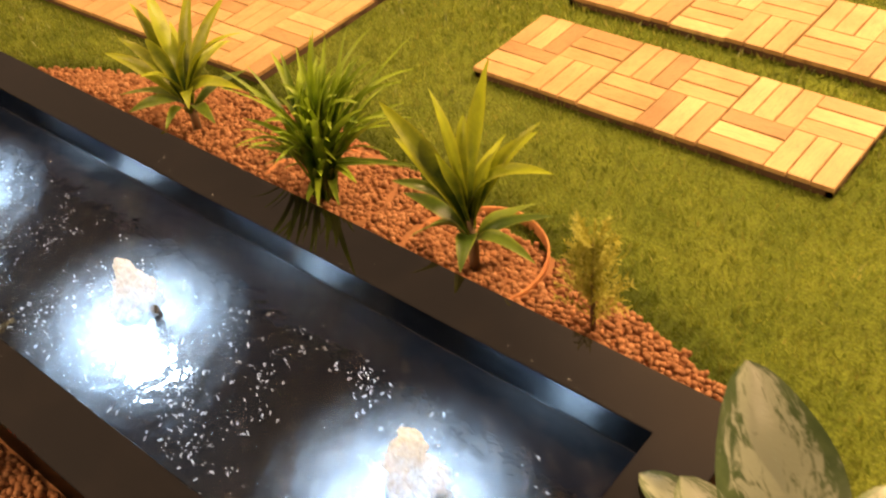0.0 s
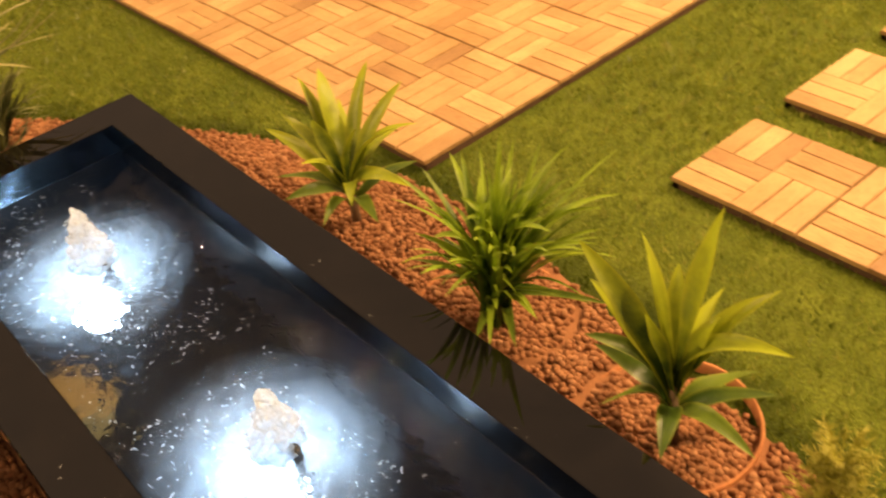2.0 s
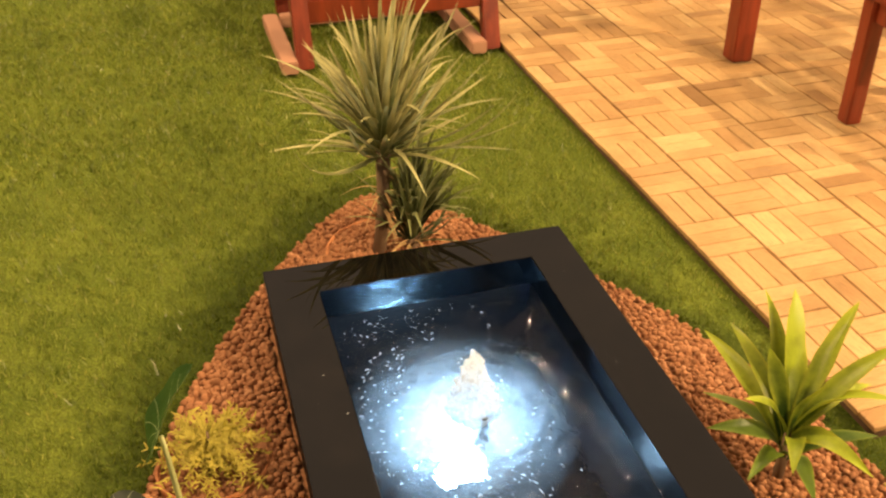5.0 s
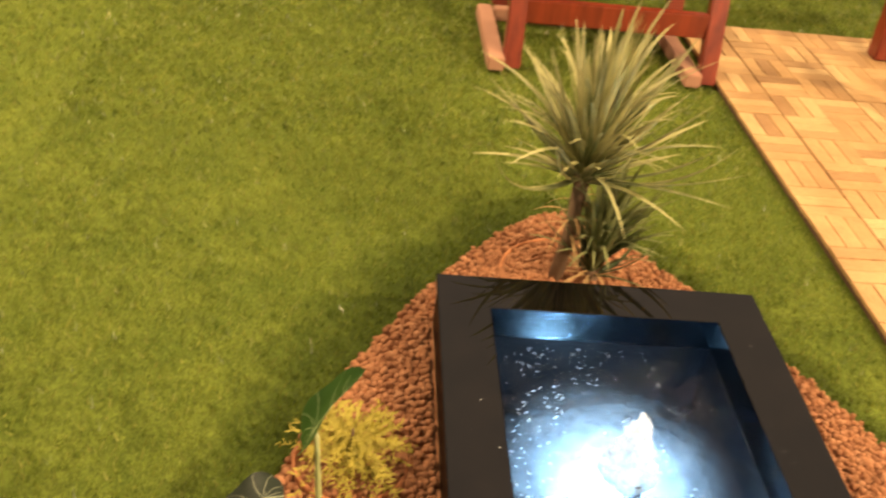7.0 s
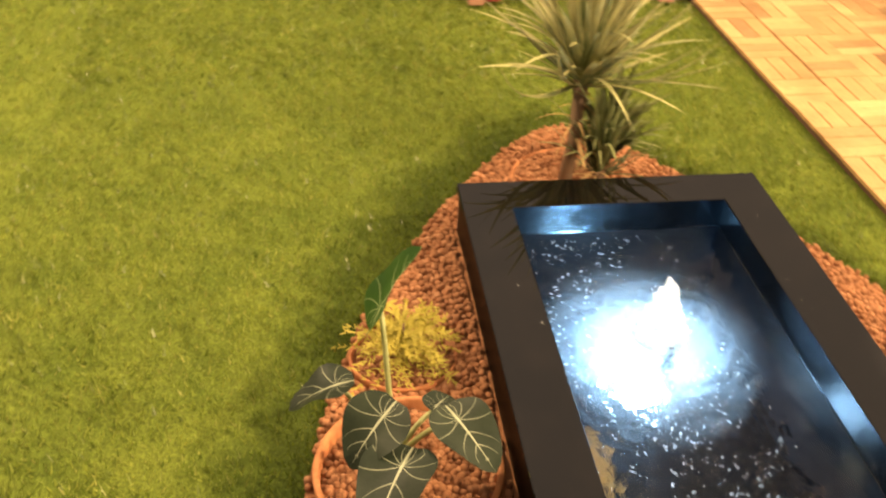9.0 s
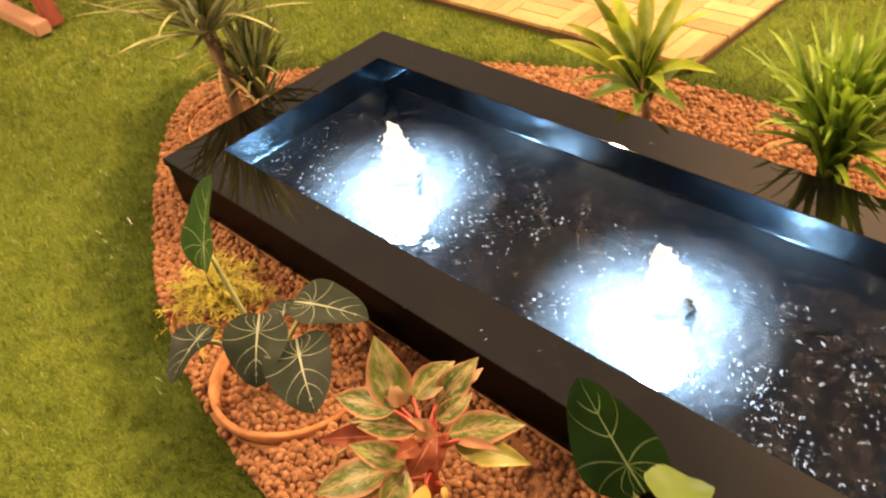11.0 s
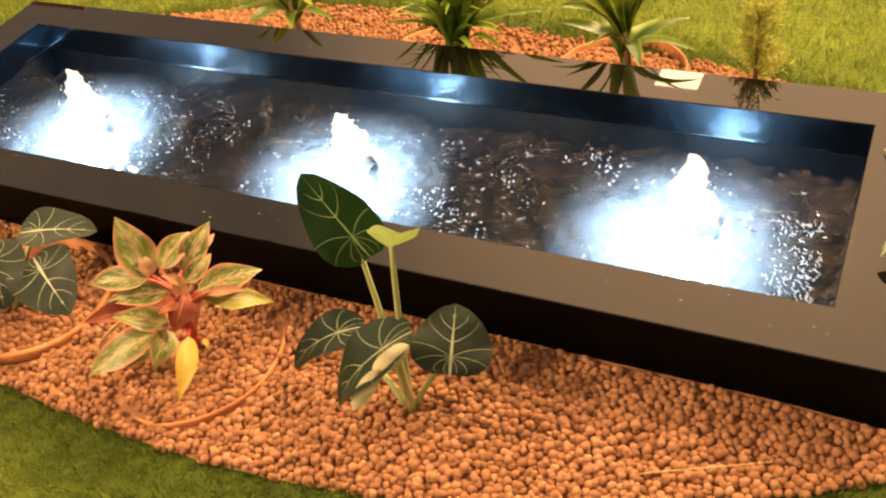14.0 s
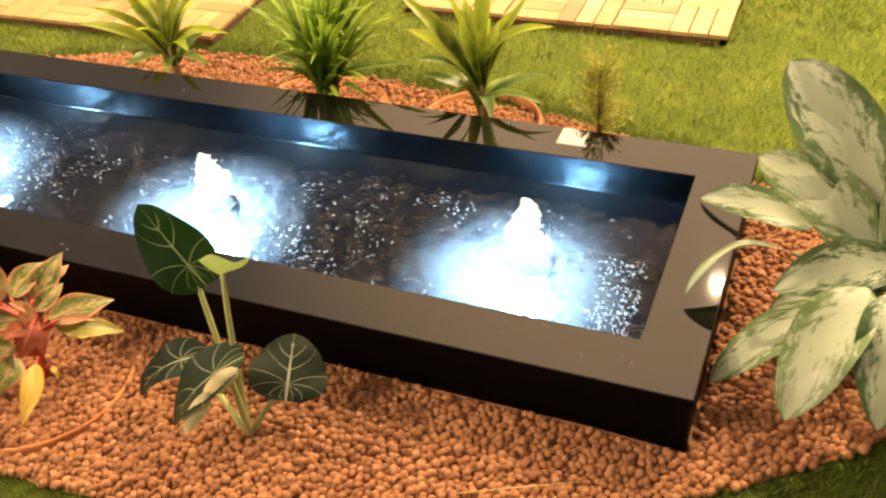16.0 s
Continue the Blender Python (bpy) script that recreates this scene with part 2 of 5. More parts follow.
def terracotta():
    m = material("terracotta", (0.48, 0.19, 0.075), 0.7, 0, 0.3)
    n, l, b = nodes_of(m)
    a = noise_node(n, l, 22, 5, 0.65, geo(n).outputs["Position"])
    r = ramp(n, l, a.outputs["Fac"], [(0.3, (0.34, 0.12, 0.045)), (0.7, (0.60, 0.27, 0.11))])
    l.new(r.outputs["Color"], b.inputs["Base Color"])
    bump(n, l, b, a.outputs["Fac"], 0.2, 0.004)
    return m


def leaf_material(name, low, high, vein=None, vein_width=0.05, laterals=0, patch=None, edge=None, rough=0.4, bright=0.0, spec=0.35, tipward=0.0):
    """UV: x across from 0 to 1 with the midrib at 0.5, y from base to tip."""
    m = material(name, high, rough, 0, spec)
    n, l, b = nodes_of(m)
    uv = n.new("ShaderNodeUVMap")
    sep = n.new("ShaderNodeSeparateXYZ")
    l.new(uv.outputs["UV"], sep.inputs["Vector"])
    across = maths(n, l, "ABSOLUTE", maths(n, l, "SUBTRACT", sep.outputs["X"], 0.5))
    g = geo(n)
    a = noise_node(n, l, 26, 4, 0.6, g.outputs["Position"])
    info = n.new("ShaderNodeObjectInfo")
    tone = maths(n, l, "ADD", maths(n, l, "MULTIPLY", a.outputs["Fac"], 0.6), maths(n, l, "MULTIPLY", info.outputs["Random"], 0.4))
    if tipward:
        tone = maths(n, l, "ADD", tone, maths(n, l, "MULTIPLY", maths(n, l, "SUBTRACT", sep.outputs["Y"], 0.5), tipward))
    color = ramp(n, l, tone, [(0.25, low), (0.75, high)]).outputs["Color"]
    if patch:
        vec = n.new("ShaderNodeCombineXYZ")
        l.new(maths(n, l, "MULTIPLY", across, patch[4][0] * 2.0), vec.inputs["X"])
        run = maths(n, l, "SUBTRACT", sep.outputs["Y"], maths(n, l, "MULTIPLY", across, 0.55))
        l.new(maths(n, l, "ADD", maths(n, l, "MULTIPLY", run, patch[4][1]), maths(n, l, "MULTIPLY", info.outputs["Random"], 50.0)), vec.inputs["Y"])
        l.new(maths(n, l, "MULTIPLY", maths(n, l, "GREATER_THAN", sep.outputs["X"], 0.5), 7.3), vec.inputs["Z"])
        pn = noise_node(n, l, 1.6, 6, 0.7, vec.outputs["Vector"], 0.6)
        k = maths(n, l, "ADD", pn.outputs["Fac"], maths(n, l, "MULTIPLY", across, -patch[1]))
        f = ramp(n, l, k, [(patch[2], (0, 0, 0)), (patch[2] + patch[3], (1, 1, 1))])
        color = mix(n, l, color, patch[0], f.outputs["Color"])
    if edge:
        rough_edge = maths(n, l, "ADD", across, maths(n, l, "MULTIPLY", maths(n, l, "SUBTRACT", a.outputs["Fac"], 0.5), 0.22))
        f = ramp(n, l, rough_edge, [(edge[1], (0, 0, 0)), (min(0.98, edge[1] + edge[2]), (1, 1, 1))])
        color = mix(n, l, color, edge[0], f.outputs["Color"])
    if vein:
        taper = maths(n, l, "MULTIPLY", maths(n, l, "SUBTRACT", 1.15, sep.outputs["Y"]), vein_width)
        f = maths(n, l, "LESS_THAN", across, taper)
        if laterals:
            dx, dy = maths(n, l, "MULTIPLY", across, 0.85), maths(n, l, "SUBTRACT", sep.outputs["Y"], 0.25)
            bent = maths(n, l, "ADD", maths(n, l, "ARCTAN2", dx, dy), maths(n, l, "MULTIPLY", dx, -0.9))
            away = maths(n, l, "ADD", maths(n, l, "SQRT", maths(n, l, "ADD", maths(n, l, "MULTIPLY", dx, dx), maths(n, l, "MULTIPLY", dy, dy))), 0.02)
            ray = maths(n, l, "ABSOLUTE", maths(n, l, "SUBTRACT", maths(n, l, "FRACT", maths(n, l, "MULTIPLY", bent, 1.75)), 0.5))
            side = maths(n, l, "MULTIPLY", maths(n, l, "LESS_THAN", maths(n, l, "MULTIPLY", ray, away), 0.0095), maths(n, l, "GREATER_THAN", bent, 0.62))
            slant = maths(n, l, "SUBTRACT", sep.outputs["Y"], maths(n, l, "MULTIPLY", maths(n, l, "POWER", across, 1.2), 0.75))
            saw = maths(n, l, "ABSOLUTE", maths(n, l, "SUBTRACT", maths(n, l, "FRACT", maths(n, l, "MULTIPLY", slant, laterals)), 0.5))
            upper = maths(n, l, "LESS_THAN", saw, maths(n, l, "SUBTRACT", 0.042, maths(n, l, "MULTIPLY", across, 0.065)))
            upper = maths(n, l, "MULTIPLY", maths(n, l, "MULTIPLY", upper, maths(n, l, "GREATER_THAN", slant, 0.36)), maths(n, l, "LESS_THAN", sep.outputs["Y"], 0.84))
            side = maths(n, l, "MULTIPLY", maths(n, l, "MAXIMUM", side, upper), maths(n, l, "SUBTRACT", 0.85, across))
            f = maths(n, l, "MAXIMUM", f, side)
        color = mix(n, l, color, vein, f)
    bump(n, l, b, noise_node(n, l, 130, 3, 0.6, g.outputs["Position"]).outputs["Fac"], 0.25, 0.002)
    l.new(color, b.inputs["Base Color"])
    if bright:
        t = n.new("ShaderNodeBsdfTranslucent")
        s = n.new("ShaderNodeMixShader")
        s.inputs["Fac"].default_value = bright
        l.new(color, t.inputs["Color"])
        l.new(b.outputs["BSDF"], s.inputs[1])
        l.new(t.outputs["BSDF"], s.inputs[2])
        l.new(s.outputs["Shader"], n["Material Output"].inputs["Surface"])
    return m


def water_material():
    m = bpy.data.materials.new("rippled_water")
    m.use_nodes = True
    n, l = m.node_tree.nodes, m.node_tree.links
    n.remove(n["Principled BSDF"])
    g = geo(n)
    a = noise_node(n, l, 30, 3, 0.6, g.outputs["Position"], 1.2)
    c = noise_node(n, l, 95, 2, 0.5, g.outputs["Position"], 0.5)
    h = maths(n, l, "ADD", a.outputs["Fac"], maths(n, l, "MULTIPLY", c.outputs["Fac"], 0.35))
    bu = n.new("ShaderNodeBump")
    bu.inputs["Strength"].default_value, bu.inputs["Distance"].default_value = 0.85, 0.013
    l.new(h, bu.inputs["Height"])
    # the water lies calmer along the far wall
    at = n.new("ShaderNodeSeparateXYZ")
    l.new(g.outputs["Position"], at.inputs["Vector"])
    calm = n.new("ShaderNodeMapRange")
    calm.interpolation_type = "SMOOTHSTEP"
    calm.inputs["From Min"].default_value, calm.inputs["From Max"].default_value = 0.42, 0.535
    calm.inputs["To Min"].default_value, calm.inputs["To Max"].default_value = 1.0, 0.16
    l.new(at.outputs["Y"], calm.inputs["Value"])
    l.new(maths(n, l, "MULTIPLY", calm.outputs["Result"], 0.42), bu.inputs["Strength"])
    # small flat facets on the wavelets, each tilted its own way
    warp = n.new("ShaderNodeVectorMath")
    warp.operation = "MULTIPLY_ADD"
    warp.inputs[1].default_value = (0.030, 0.030, 0.0)
    wob = noise_node(n, l, 60, 2, 0.5, g.outputs["Position"])
    l.new(wob.outputs["Color"], warp.inputs[0])
    l.new(g.outputs["Position"], warp.inputs[2])
    vo = n.new("ShaderNodeTexVoronoi")
    vo.voronoi_dimensions = "2D"
    vo.feature = "SMOOTH_F1"
    vo.inputs["Smoothness"].default_value = 1.0
    vo.inputs["Scale"].default_value = 115
    l.new(warp.outputs["Vector"], vo.inputs["Vector"])
    tilt = n.new("ShaderNodeVectorMath")
    tilt.operation = "MULTIPLY_ADD"
    tilt.inputs[1].default_value, tilt.inputs[2].default_value = (0.34, 0.34, 0.0), (-0.17, -0.17, 0.0)
    l.new(vo.outputs["Color"], tilt.inputs[0])
    lean = n.new("ShaderNodeVectorMath")
    lean.operation = "SCALE"
    l.new(tilt.outputs["Vector"], lean.inputs[0])
    l.new(calm.outputs["Result"], lean.inputs["Scale"])
    tilted = n.new("ShaderNodeVectorMath")
    l.new(bu.outputs["Normal"], tilted.inputs[0])
    l.new(lean.outputs["Vector"], tilted.inputs[1])
    unit = n.new("ShaderNodeVectorMath")
    unit.operation = "NORMALIZE"
    l.new(tilted.outputs["Vector"], unit.inputs[0])
    fr = n.new("ShaderNodeFresnel")
    fr.inputs["IOR"].default_value = 1.38
    gl = n.new("ShaderNodeBsdfGlossy")
    gl.inputs["Roughness"].default_value = 0.03
    tr = n.new("ShaderNodeBsdfRefraction")
    tr.inputs["Color"].default_value = (0.80, 0.88, 0.93, 1)
    tr.inputs["IOR"].default_value, tr.inputs["Roughness"].default_value = 1.33, 0.15
    s = n.new("ShaderNodeMixShader")
    for node in (fr, tr):
        l.new(bu.outputs["Normal"], node.inputs["Normal"])
    l.new(unit.outputs["Vector"], gl.inputs["Normal"])
    l.new(fr.outputs["Fac"], s.inputs["Fac"])
    l.new(tr.outputs["BSDF"], s.inputs[1])
    l.new(gl.outputs["BSDF"], s.inputs[2])
    l.new(s.outputs["Shader"], n["Material Output"].inputs["Surface"])
    return m


def foam_material(name, density, radius):
    """White aerated water standing in for the lamps' halo, thinning outwards (object space)."""
    m = bpy.data.materials.new(name)
    m.use_nodes = True
    n, l = m.node_tree.nodes, m.node_tree.links
    n.remove(n["Principled BSDF"])
    tc = n.new("ShaderNodeTexCoord")
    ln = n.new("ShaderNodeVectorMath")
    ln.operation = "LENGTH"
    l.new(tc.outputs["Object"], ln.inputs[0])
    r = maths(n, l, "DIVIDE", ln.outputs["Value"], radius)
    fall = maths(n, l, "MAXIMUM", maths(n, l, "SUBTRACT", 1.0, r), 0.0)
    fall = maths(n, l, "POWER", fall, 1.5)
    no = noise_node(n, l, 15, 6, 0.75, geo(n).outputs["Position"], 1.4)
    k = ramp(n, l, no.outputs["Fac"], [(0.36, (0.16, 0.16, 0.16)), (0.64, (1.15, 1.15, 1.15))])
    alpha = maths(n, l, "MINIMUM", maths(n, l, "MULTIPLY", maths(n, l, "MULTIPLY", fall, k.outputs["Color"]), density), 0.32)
    d = n.new("ShaderNodeBsdfDiffuse")
    t = n.new("ShaderNodeBsdfTranslucent")
    d.inputs["Color"].default_value = t.inputs["Color"].default_value = (0.80, 0.91, 1.0, 1)
    w = n.new("ShaderNodeMixShader")
    w.inputs["Fac"].default_value = 0.8
    l.new(d.outputs["BSDF"], w.inputs[1])
    l.new(t.outputs["BSDF"], w.inputs[2])
    tr = n.new("ShaderNodeBsdfTransparent")
    s = n.new("ShaderNodeMixShader")
    l.new(alpha, s.inputs["Fac"])
    l.new(tr.outputs["BSDF"], s.inputs[1])
    l.new(w.outputs["Shader"], s.inputs[2])
    l.new(s.outputs["Shader"], n["Material Output"].inputs["Surface"])
    return m


def spray_material():
    m = material("white_spray", (0.78, 0.90, 1.0), 0.5)
    n, l, b = nodes_of(m)
    t = n.new("ShaderNodeBsdfTranslucent")
    t.inputs["Color"].default_value = (0.86, 0.94, 1.0, 1)
    s = n.new("ShaderNodeMixShader")
    s.inputs["Fac"].default_value = 0.82
    l.new(b.outputs["BSDF"], s.inputs[1])
    l.new(t.outputs["BSDF"], s.inputs[2])
    l.new(s.outputs["Shader"], n["Material Output"].inputs["Surface"])
    return m


def plume_material():
    """The spray, torn into ragged shreds."""
    m = spray_material()
    m.name = "torn_spray"
    n, l = m.node_tree.nodes, m.node_tree.links
    out = n["Material Output"].inputs["Surface"]
    body = out.links[0].from_socket
    no = noise_node(n, l, 60, 3, 0.6, geo(n).outputs["Position"], 0.4)
    f = ramp(n, l, no.outputs["Fac"], [(0.30, (0.45, 0.45, 0.45)), (0.60, (0.95, 0.95, 0.95))])
    s, tr = n.new("ShaderNodeMixShader"), n.new("ShaderNodeBsdfTransparent")
    l.new(f.outputs["Color"], s.inputs["Fac"])
    l.new(tr.outputs["BSDF"], s.inputs[1])
    l.new(body, s.inputs[2])
    l.new(s.outputs["Shader"], out)
    return m


def glowing(name, color, strength):
    m = material(name, (0.8, 0.8, 0.8))
    b = m.node_tree.nodes["Principled BSDF"]
    b.inputs["Emission Color"].default_value = (*color, 1)
    b.inputs["Emission Strength"].default_value = strength
    return m


GRANITE, LINING, TURF, BLADES, CLAY = granite(), pool_lining(), turf_ground(), turf_blades(), clay()
WOOD, RED, TERRA = decking(), red_wood(), terracotta()
WATER_MAT, SPRAY, PLUME = water_material(), spray_material(), plume_material()
GLOW_FOAM = foam_material("aerated_water", 0.62, 0.236)
LED = glowing("cool_led", (0.72, 0.87, 1.0), 9.0)
WET_STONE = wet_stone()
BEAD = material("clear_water_bead", (0.9, 0.95, 1.0), 0.02)
BEAD.node_tree.nodes["Principled BSDF"].inputs["Transmission Weight"].default_value = 0.85
SKIRT = material("matt_black_stone", (0.0016, 0.0014, 0.0014), 0.35, 0, 0.05)
DARK = material("dark_plastic", (0.02, 0.02, 0.022), 0.5)
PALE_WOOD = material("bare_pinkish_wood", (0.42, 0.22, 0.14), 0.6)
BATTEN = material("dark_batten", (0.095, 0.050, 0.028), 0.8)
STONE = material("beige_block", (0.17, 0.112, 0.034), 0.6)
STRAW = material("dry_straw", (0.42, 0.27, 0.11), 0.8)
ALO = leaf_material("alocasia_leaf", (0.011, 0.017, 0.010), (0.029, 0.038, 0.022), (0.33, 0.35, 0.24), 0.022, 5.5, rough=0.5, spec=0.18)
ALO_GREEN = leaf_material("young_alocasia_leaf", (0.006, 0.026, 0.006), (0.014, 0.046, 0.010), (0.32, 0.42, 0.20), 0.016, 5.0, rough=0.36, spec=0.25)
ALO_FRESH = leaf_material("fresh_alocasia_leaf", (0.018, 0.055, 0.010), (0.045, 0.105, 0.020), (0.34, 0.42, 0.20), 0.016, 5.0, rough=0.4, bright=0.25, spec=0.2)
ALO_DARK = leaf_material("dark_alocasia_leaf", (0.006, 0.012, 0.007), (0.016, 0.028, 0.014), (0.26, 0.27, 0.17), 0.016, 5.0, rough=0.5, spec=0.12)
ALO_BACK = leaf_material("pale_leaf_back", (0.07, 0.12, 0.018), (0.13, 0.185, 0.030), rough=0.5, bright=0.2)
CURLED = leaf_material("cream_leaf_back", (0.52, 0.44, 0.26), (0.66, 0.58, 0.38), rough=0.5, bright=0.1)
STALK = material("pale_green_stalk", (0.34, 0.36, 0.15), 0.45)
RED_AGL = leaf_material("pink_edged_leaf", (0.075, 0.12, 0.020), (0.21, 0.25, 0.052), (0.60, 0.36, 0.20), 0.030, 0, ((0.52, 0.43, 0.20), 0.35, 0.38, 0.20, (2.0, 4.0, 1)), ((0.66, 0.30, 0.18), 0.34, 0.16), 0.4, 0.15)
RED_YELLOW = leaf_material("yellowed_leaf", (0.55, 0.36, 0.06), (0.68, 0.50, 0.12), None, 0.03, 0, None, ((0.60, 0.22, 0.08), 0.42, 0.12), 0.45, 0.2)
RED_STALK = material("red_stalk", (0.45, 0.075, 0.045), 0.45)
WHITE_AGL = leaf_material("cream_marbled_leaf", (0.022, 0.055, 0.018), (0.15, 0.21, 0.085), (0.33, 0.38, 0.28), 0.012, 0, ((0.33, 0.37, 0.27), 0.62, 0.26, 0.10, (3.0, 5.0, 1)), None, 0.32, 0.12)
CORD = leaf_material("lime_strap_leaf", (0.026, 0.056, 0.008), (0.36, 0.44, 0.030), None, 0.05, 0, None, ((0.38, 0.41, 0.035), 0.28, 0.35), 0.36, 0.3, tipward=0.65)
CORD_OLD = leaf_material("green_strap_leaf", (0.030, 0.070, 0.010), (0.13, 0.20, 0.022), None, 0.05, 0, None, ((0.24, 0.30, 0.04), 0.30, 0.3), 0.36, 0.25, tipward=0.4)
SPIDER = leaf_material("green_grassy_leaf", (0.028, 0.085, 0.008), (0.28, 0.41, 0.036), None, 0.05, 0, None, None, 0.4, 0.3, tipward=0.6)
YUCCA_DARK = leaf_material("dark_green_blade", (0.048, 0.070, 0.024), (0.24, 0.26, 0.105), None, 0.05, 0, None, None, 0.45, 0.12, tipward=0.6)
YUCCA = leaf_material("grey_green_blade", (0.10, 0.125, 0.045), (0.42, 0.40, 0.17), None, 0.05, 0, None, ((0.50, 0.46, 0.21), 0.36, 0.12), 0.45, 0.15, tipward=0.6)
GOLD = leaf_material("golden_needle", (0.32, 0.28, 0.035), (0.58, 0.48, 0.085), rough=0.6, bright=0.2)
OLIVE = leaf_material("olive_needle", (0.26, 0.27, 0.035), (0.47, 0.45, 0.08), rough=0.6, bright=0.35)
BARK = material("fibrous_bark", (0.16, 0.10, 0.055), 0.9)


# ---------------------------------------------------------------- building helpers
def thing(name, at=(0, 0, 0), label="", category="", group="", kind=""):
    ob = new(name)
    ob.location = at
    ob.empty_display_size = 0.05
    return tagged(ob, label, category, group, kind)


def mesh_of(bm, name, mat, smooth=False):
    me = bpy.data.meshes.new(name)
    bm.to_mesh(me)
    bm.free()
    me.materials.append(mat)
    if smooth:
        me.polygons.foreach_set("use_smooth", [True] * len(me.polygons))
    return me


def part(name, bm, mat, parent=None, label="", smooth=False):
    """Links a bmesh, built in world space, as one mesh under its thing or part."""
    ob = new(name, mesh_of(bm, name, mat, smooth))
    if parent is not None:
        hold(ob, parent)
    return tagged(ob, label)


def base_of(ob):
    m = ob.matrix_basis.copy()
    return base_of(ob.parent) @ m if ob.parent else m


def hold(ob, parent):
    m = base_of(parent).inverted() @ ob.matrix_basis
    ob.parent = parent
    ob.matrix_basis = m


def box(bm, lo, hi, bevel=0.0, segs=2):
    r = bmesh.ops.create_cube(bm, size=1)
    vs = r["verts"]
    c = [(a + b) / 2 for a, b in zip(lo, hi)]
    s = [b - a for a, b in zip(lo, hi)]
    for v in vs:
        v.co = Vector([c[i] + v.co[i] * s[i] for i in range(3)])
    if bevel:
        es = list({e for v in vs for e in v.link_edges})
        bmesh.ops.bevel(bm, geom=es, offset=bevel, segments=segs, affect="EDGES", profile=0.6)
    return vs


def tube(bm, points, radii, sides=8, cap=True):
    rings, up = [], Vector((0.31, 0.17, 0.93)).normalized()
    pts = [Vector(p) for p in points]
    for i, p in enumerate(pts):
        t = (pts[min(i + 1, len(pts) - 1)] - pts[max(i - 1, 0)]).normalized()
        s = t.cross(up)
        s = (s if s.length > 1e-4 else t.cross(Vector((1, 0, 0)))).normalized()
        q = s.cross(t)
        rings.append([bm.verts.new(p + (s * math.cos(a) + q * math.sin(a)) * radii[i]) for a in (2 * math.pi * k / sides for k in range(sides))])
    for a, b in zip(rings, rings[1:]):
        for k in range(sides):
            bm.faces.new((a[k], a[(k + 1) % sides], b[(k + 1) % sides], b[k]))
    if cap:
        bm.faces.new(rings[-1])
        bm.faces.new(rings[0][::-1])


def bezier(a, c, b, t):
    return (1 - t) ** 2 * a + 2 * t * (1 - t) * c + t * t * b


def strap(s):
    return min(1.0, 0.35 + 2.2 * s) * (1 - s ** 3.2) ** 0.8


def blade_shape(s):
    return (0.65 + 0.35 * min(1, 4 * s)) * (1 - s) ** 0.7


def lance(s):
    return max(0.03, math.sin(math.pi * min(1, s ** 0.85)) ** 0.8)


def heart(s):
    return 0.42 if s <= 0 else max(0.02, math.sin(math.pi * s ** 0.62) ** 0.58)


def pointed(s):
    return max(0.02, math.sin(math.pi * s ** 0.78) ** 0.95 * (1.06 - 0.25 * s))


def cordy(s):
    return max(0.02, (0.30 + 0.70 * min(1.0, s / 0.55) ** 1.3) * max(0.0, 1 - max(0.0, s - 0.45) ** 2 / 0.3025) ** 0.85)


def broad(s):
    return max(0.03, math.sin(math.pi * min(1.0, s ** 0.95)) ** 0.5)


def leaf(bm, base, tip, width, shape=lance, arch=0.0, face=None, fold=0.25, segs=10, wave=0.0, hang=0.0, twist=0.0):
    """A leaf blade from base to tip. width: half its breadth; arch: lift of its middle; face: the way its upper side looks;
    hang: drop of its tip; twist: radians by which it turns on the way."""
    uvl = bm.loops.layers.uv.verify()
    base, tip = Vector(base), Vector(tip)
    face = Vector(face or (0, 0, 1)).normalized()
    mid = (base + tip) / 2 + face * arch * 2
    cols = (-1.0, -0.5, 0.0, 0.5, 1.0)
    rows, phase = [], random.random() * 6
    for i in range(segs + 1):
        s = i / segs
        p = bezier(base, mid, tip, s)
        t = (2 * (1 - s) * (mid - base) + 2 * s * (tip - mid)).normalized()
        side = t.cross(face)
        side = (side if side.length > 1e-3 else t.cross(Vector((1, 0.2, 0)))).normalized()
        up = side.cross(t)
        if twist:
            side, up = side * math.cos(twist * s) + up * math.sin(twist * s), up * math.cos(twist * s) - side * math.sin(twist * s)
        p = p - Vector((0, 0, hang * max(0.0, s - 0.45) ** 2 / 0.3025))
        w = width * shape(s)
        row = []
        for c in cols:
            lift = fold * abs(c) * w + wave * w * math.sin(9 * s + phase + (2 if c > 0 else 0)) * abs(c)
            row.append((bm.verts.new(p + side * c * w + up * lift), (c * 0.5 + 0.5, s)))
        rows.append(row)
    for a, b in zip(rows, rows[1:]):
        for k in range(len(cols) - 1):
            quad = (a[k], a[k + 1], b[k + 1], b[k])
            f = bm.faces.new([v for v, _ in quad])
            f.smooth = True
            for loop, (_, uv) in zip(f.loops, quad):
                loop[uvl].uv = uv


def add_leaf(plant, mat, *args, name="leaf", label="", **kw):
    bm = bmesh.new()
    leaf(bm, *args, **kw)
    return part(name, bm, mat, plant, label, True)


def add_stalk(plant, mat, points, r0, r1, name="stalk"):
    a, c, b = (Vector(p) for p in points)
    bm = bmesh.new()
    k = 7
    tube(bm, [bezier(a, c, b, i / k) for i in range(k + 1)], [r0 + (r1 - r0) * i / k for i in range(k + 1)], 7)
    return part(name, bm, mat, plant, "", True)


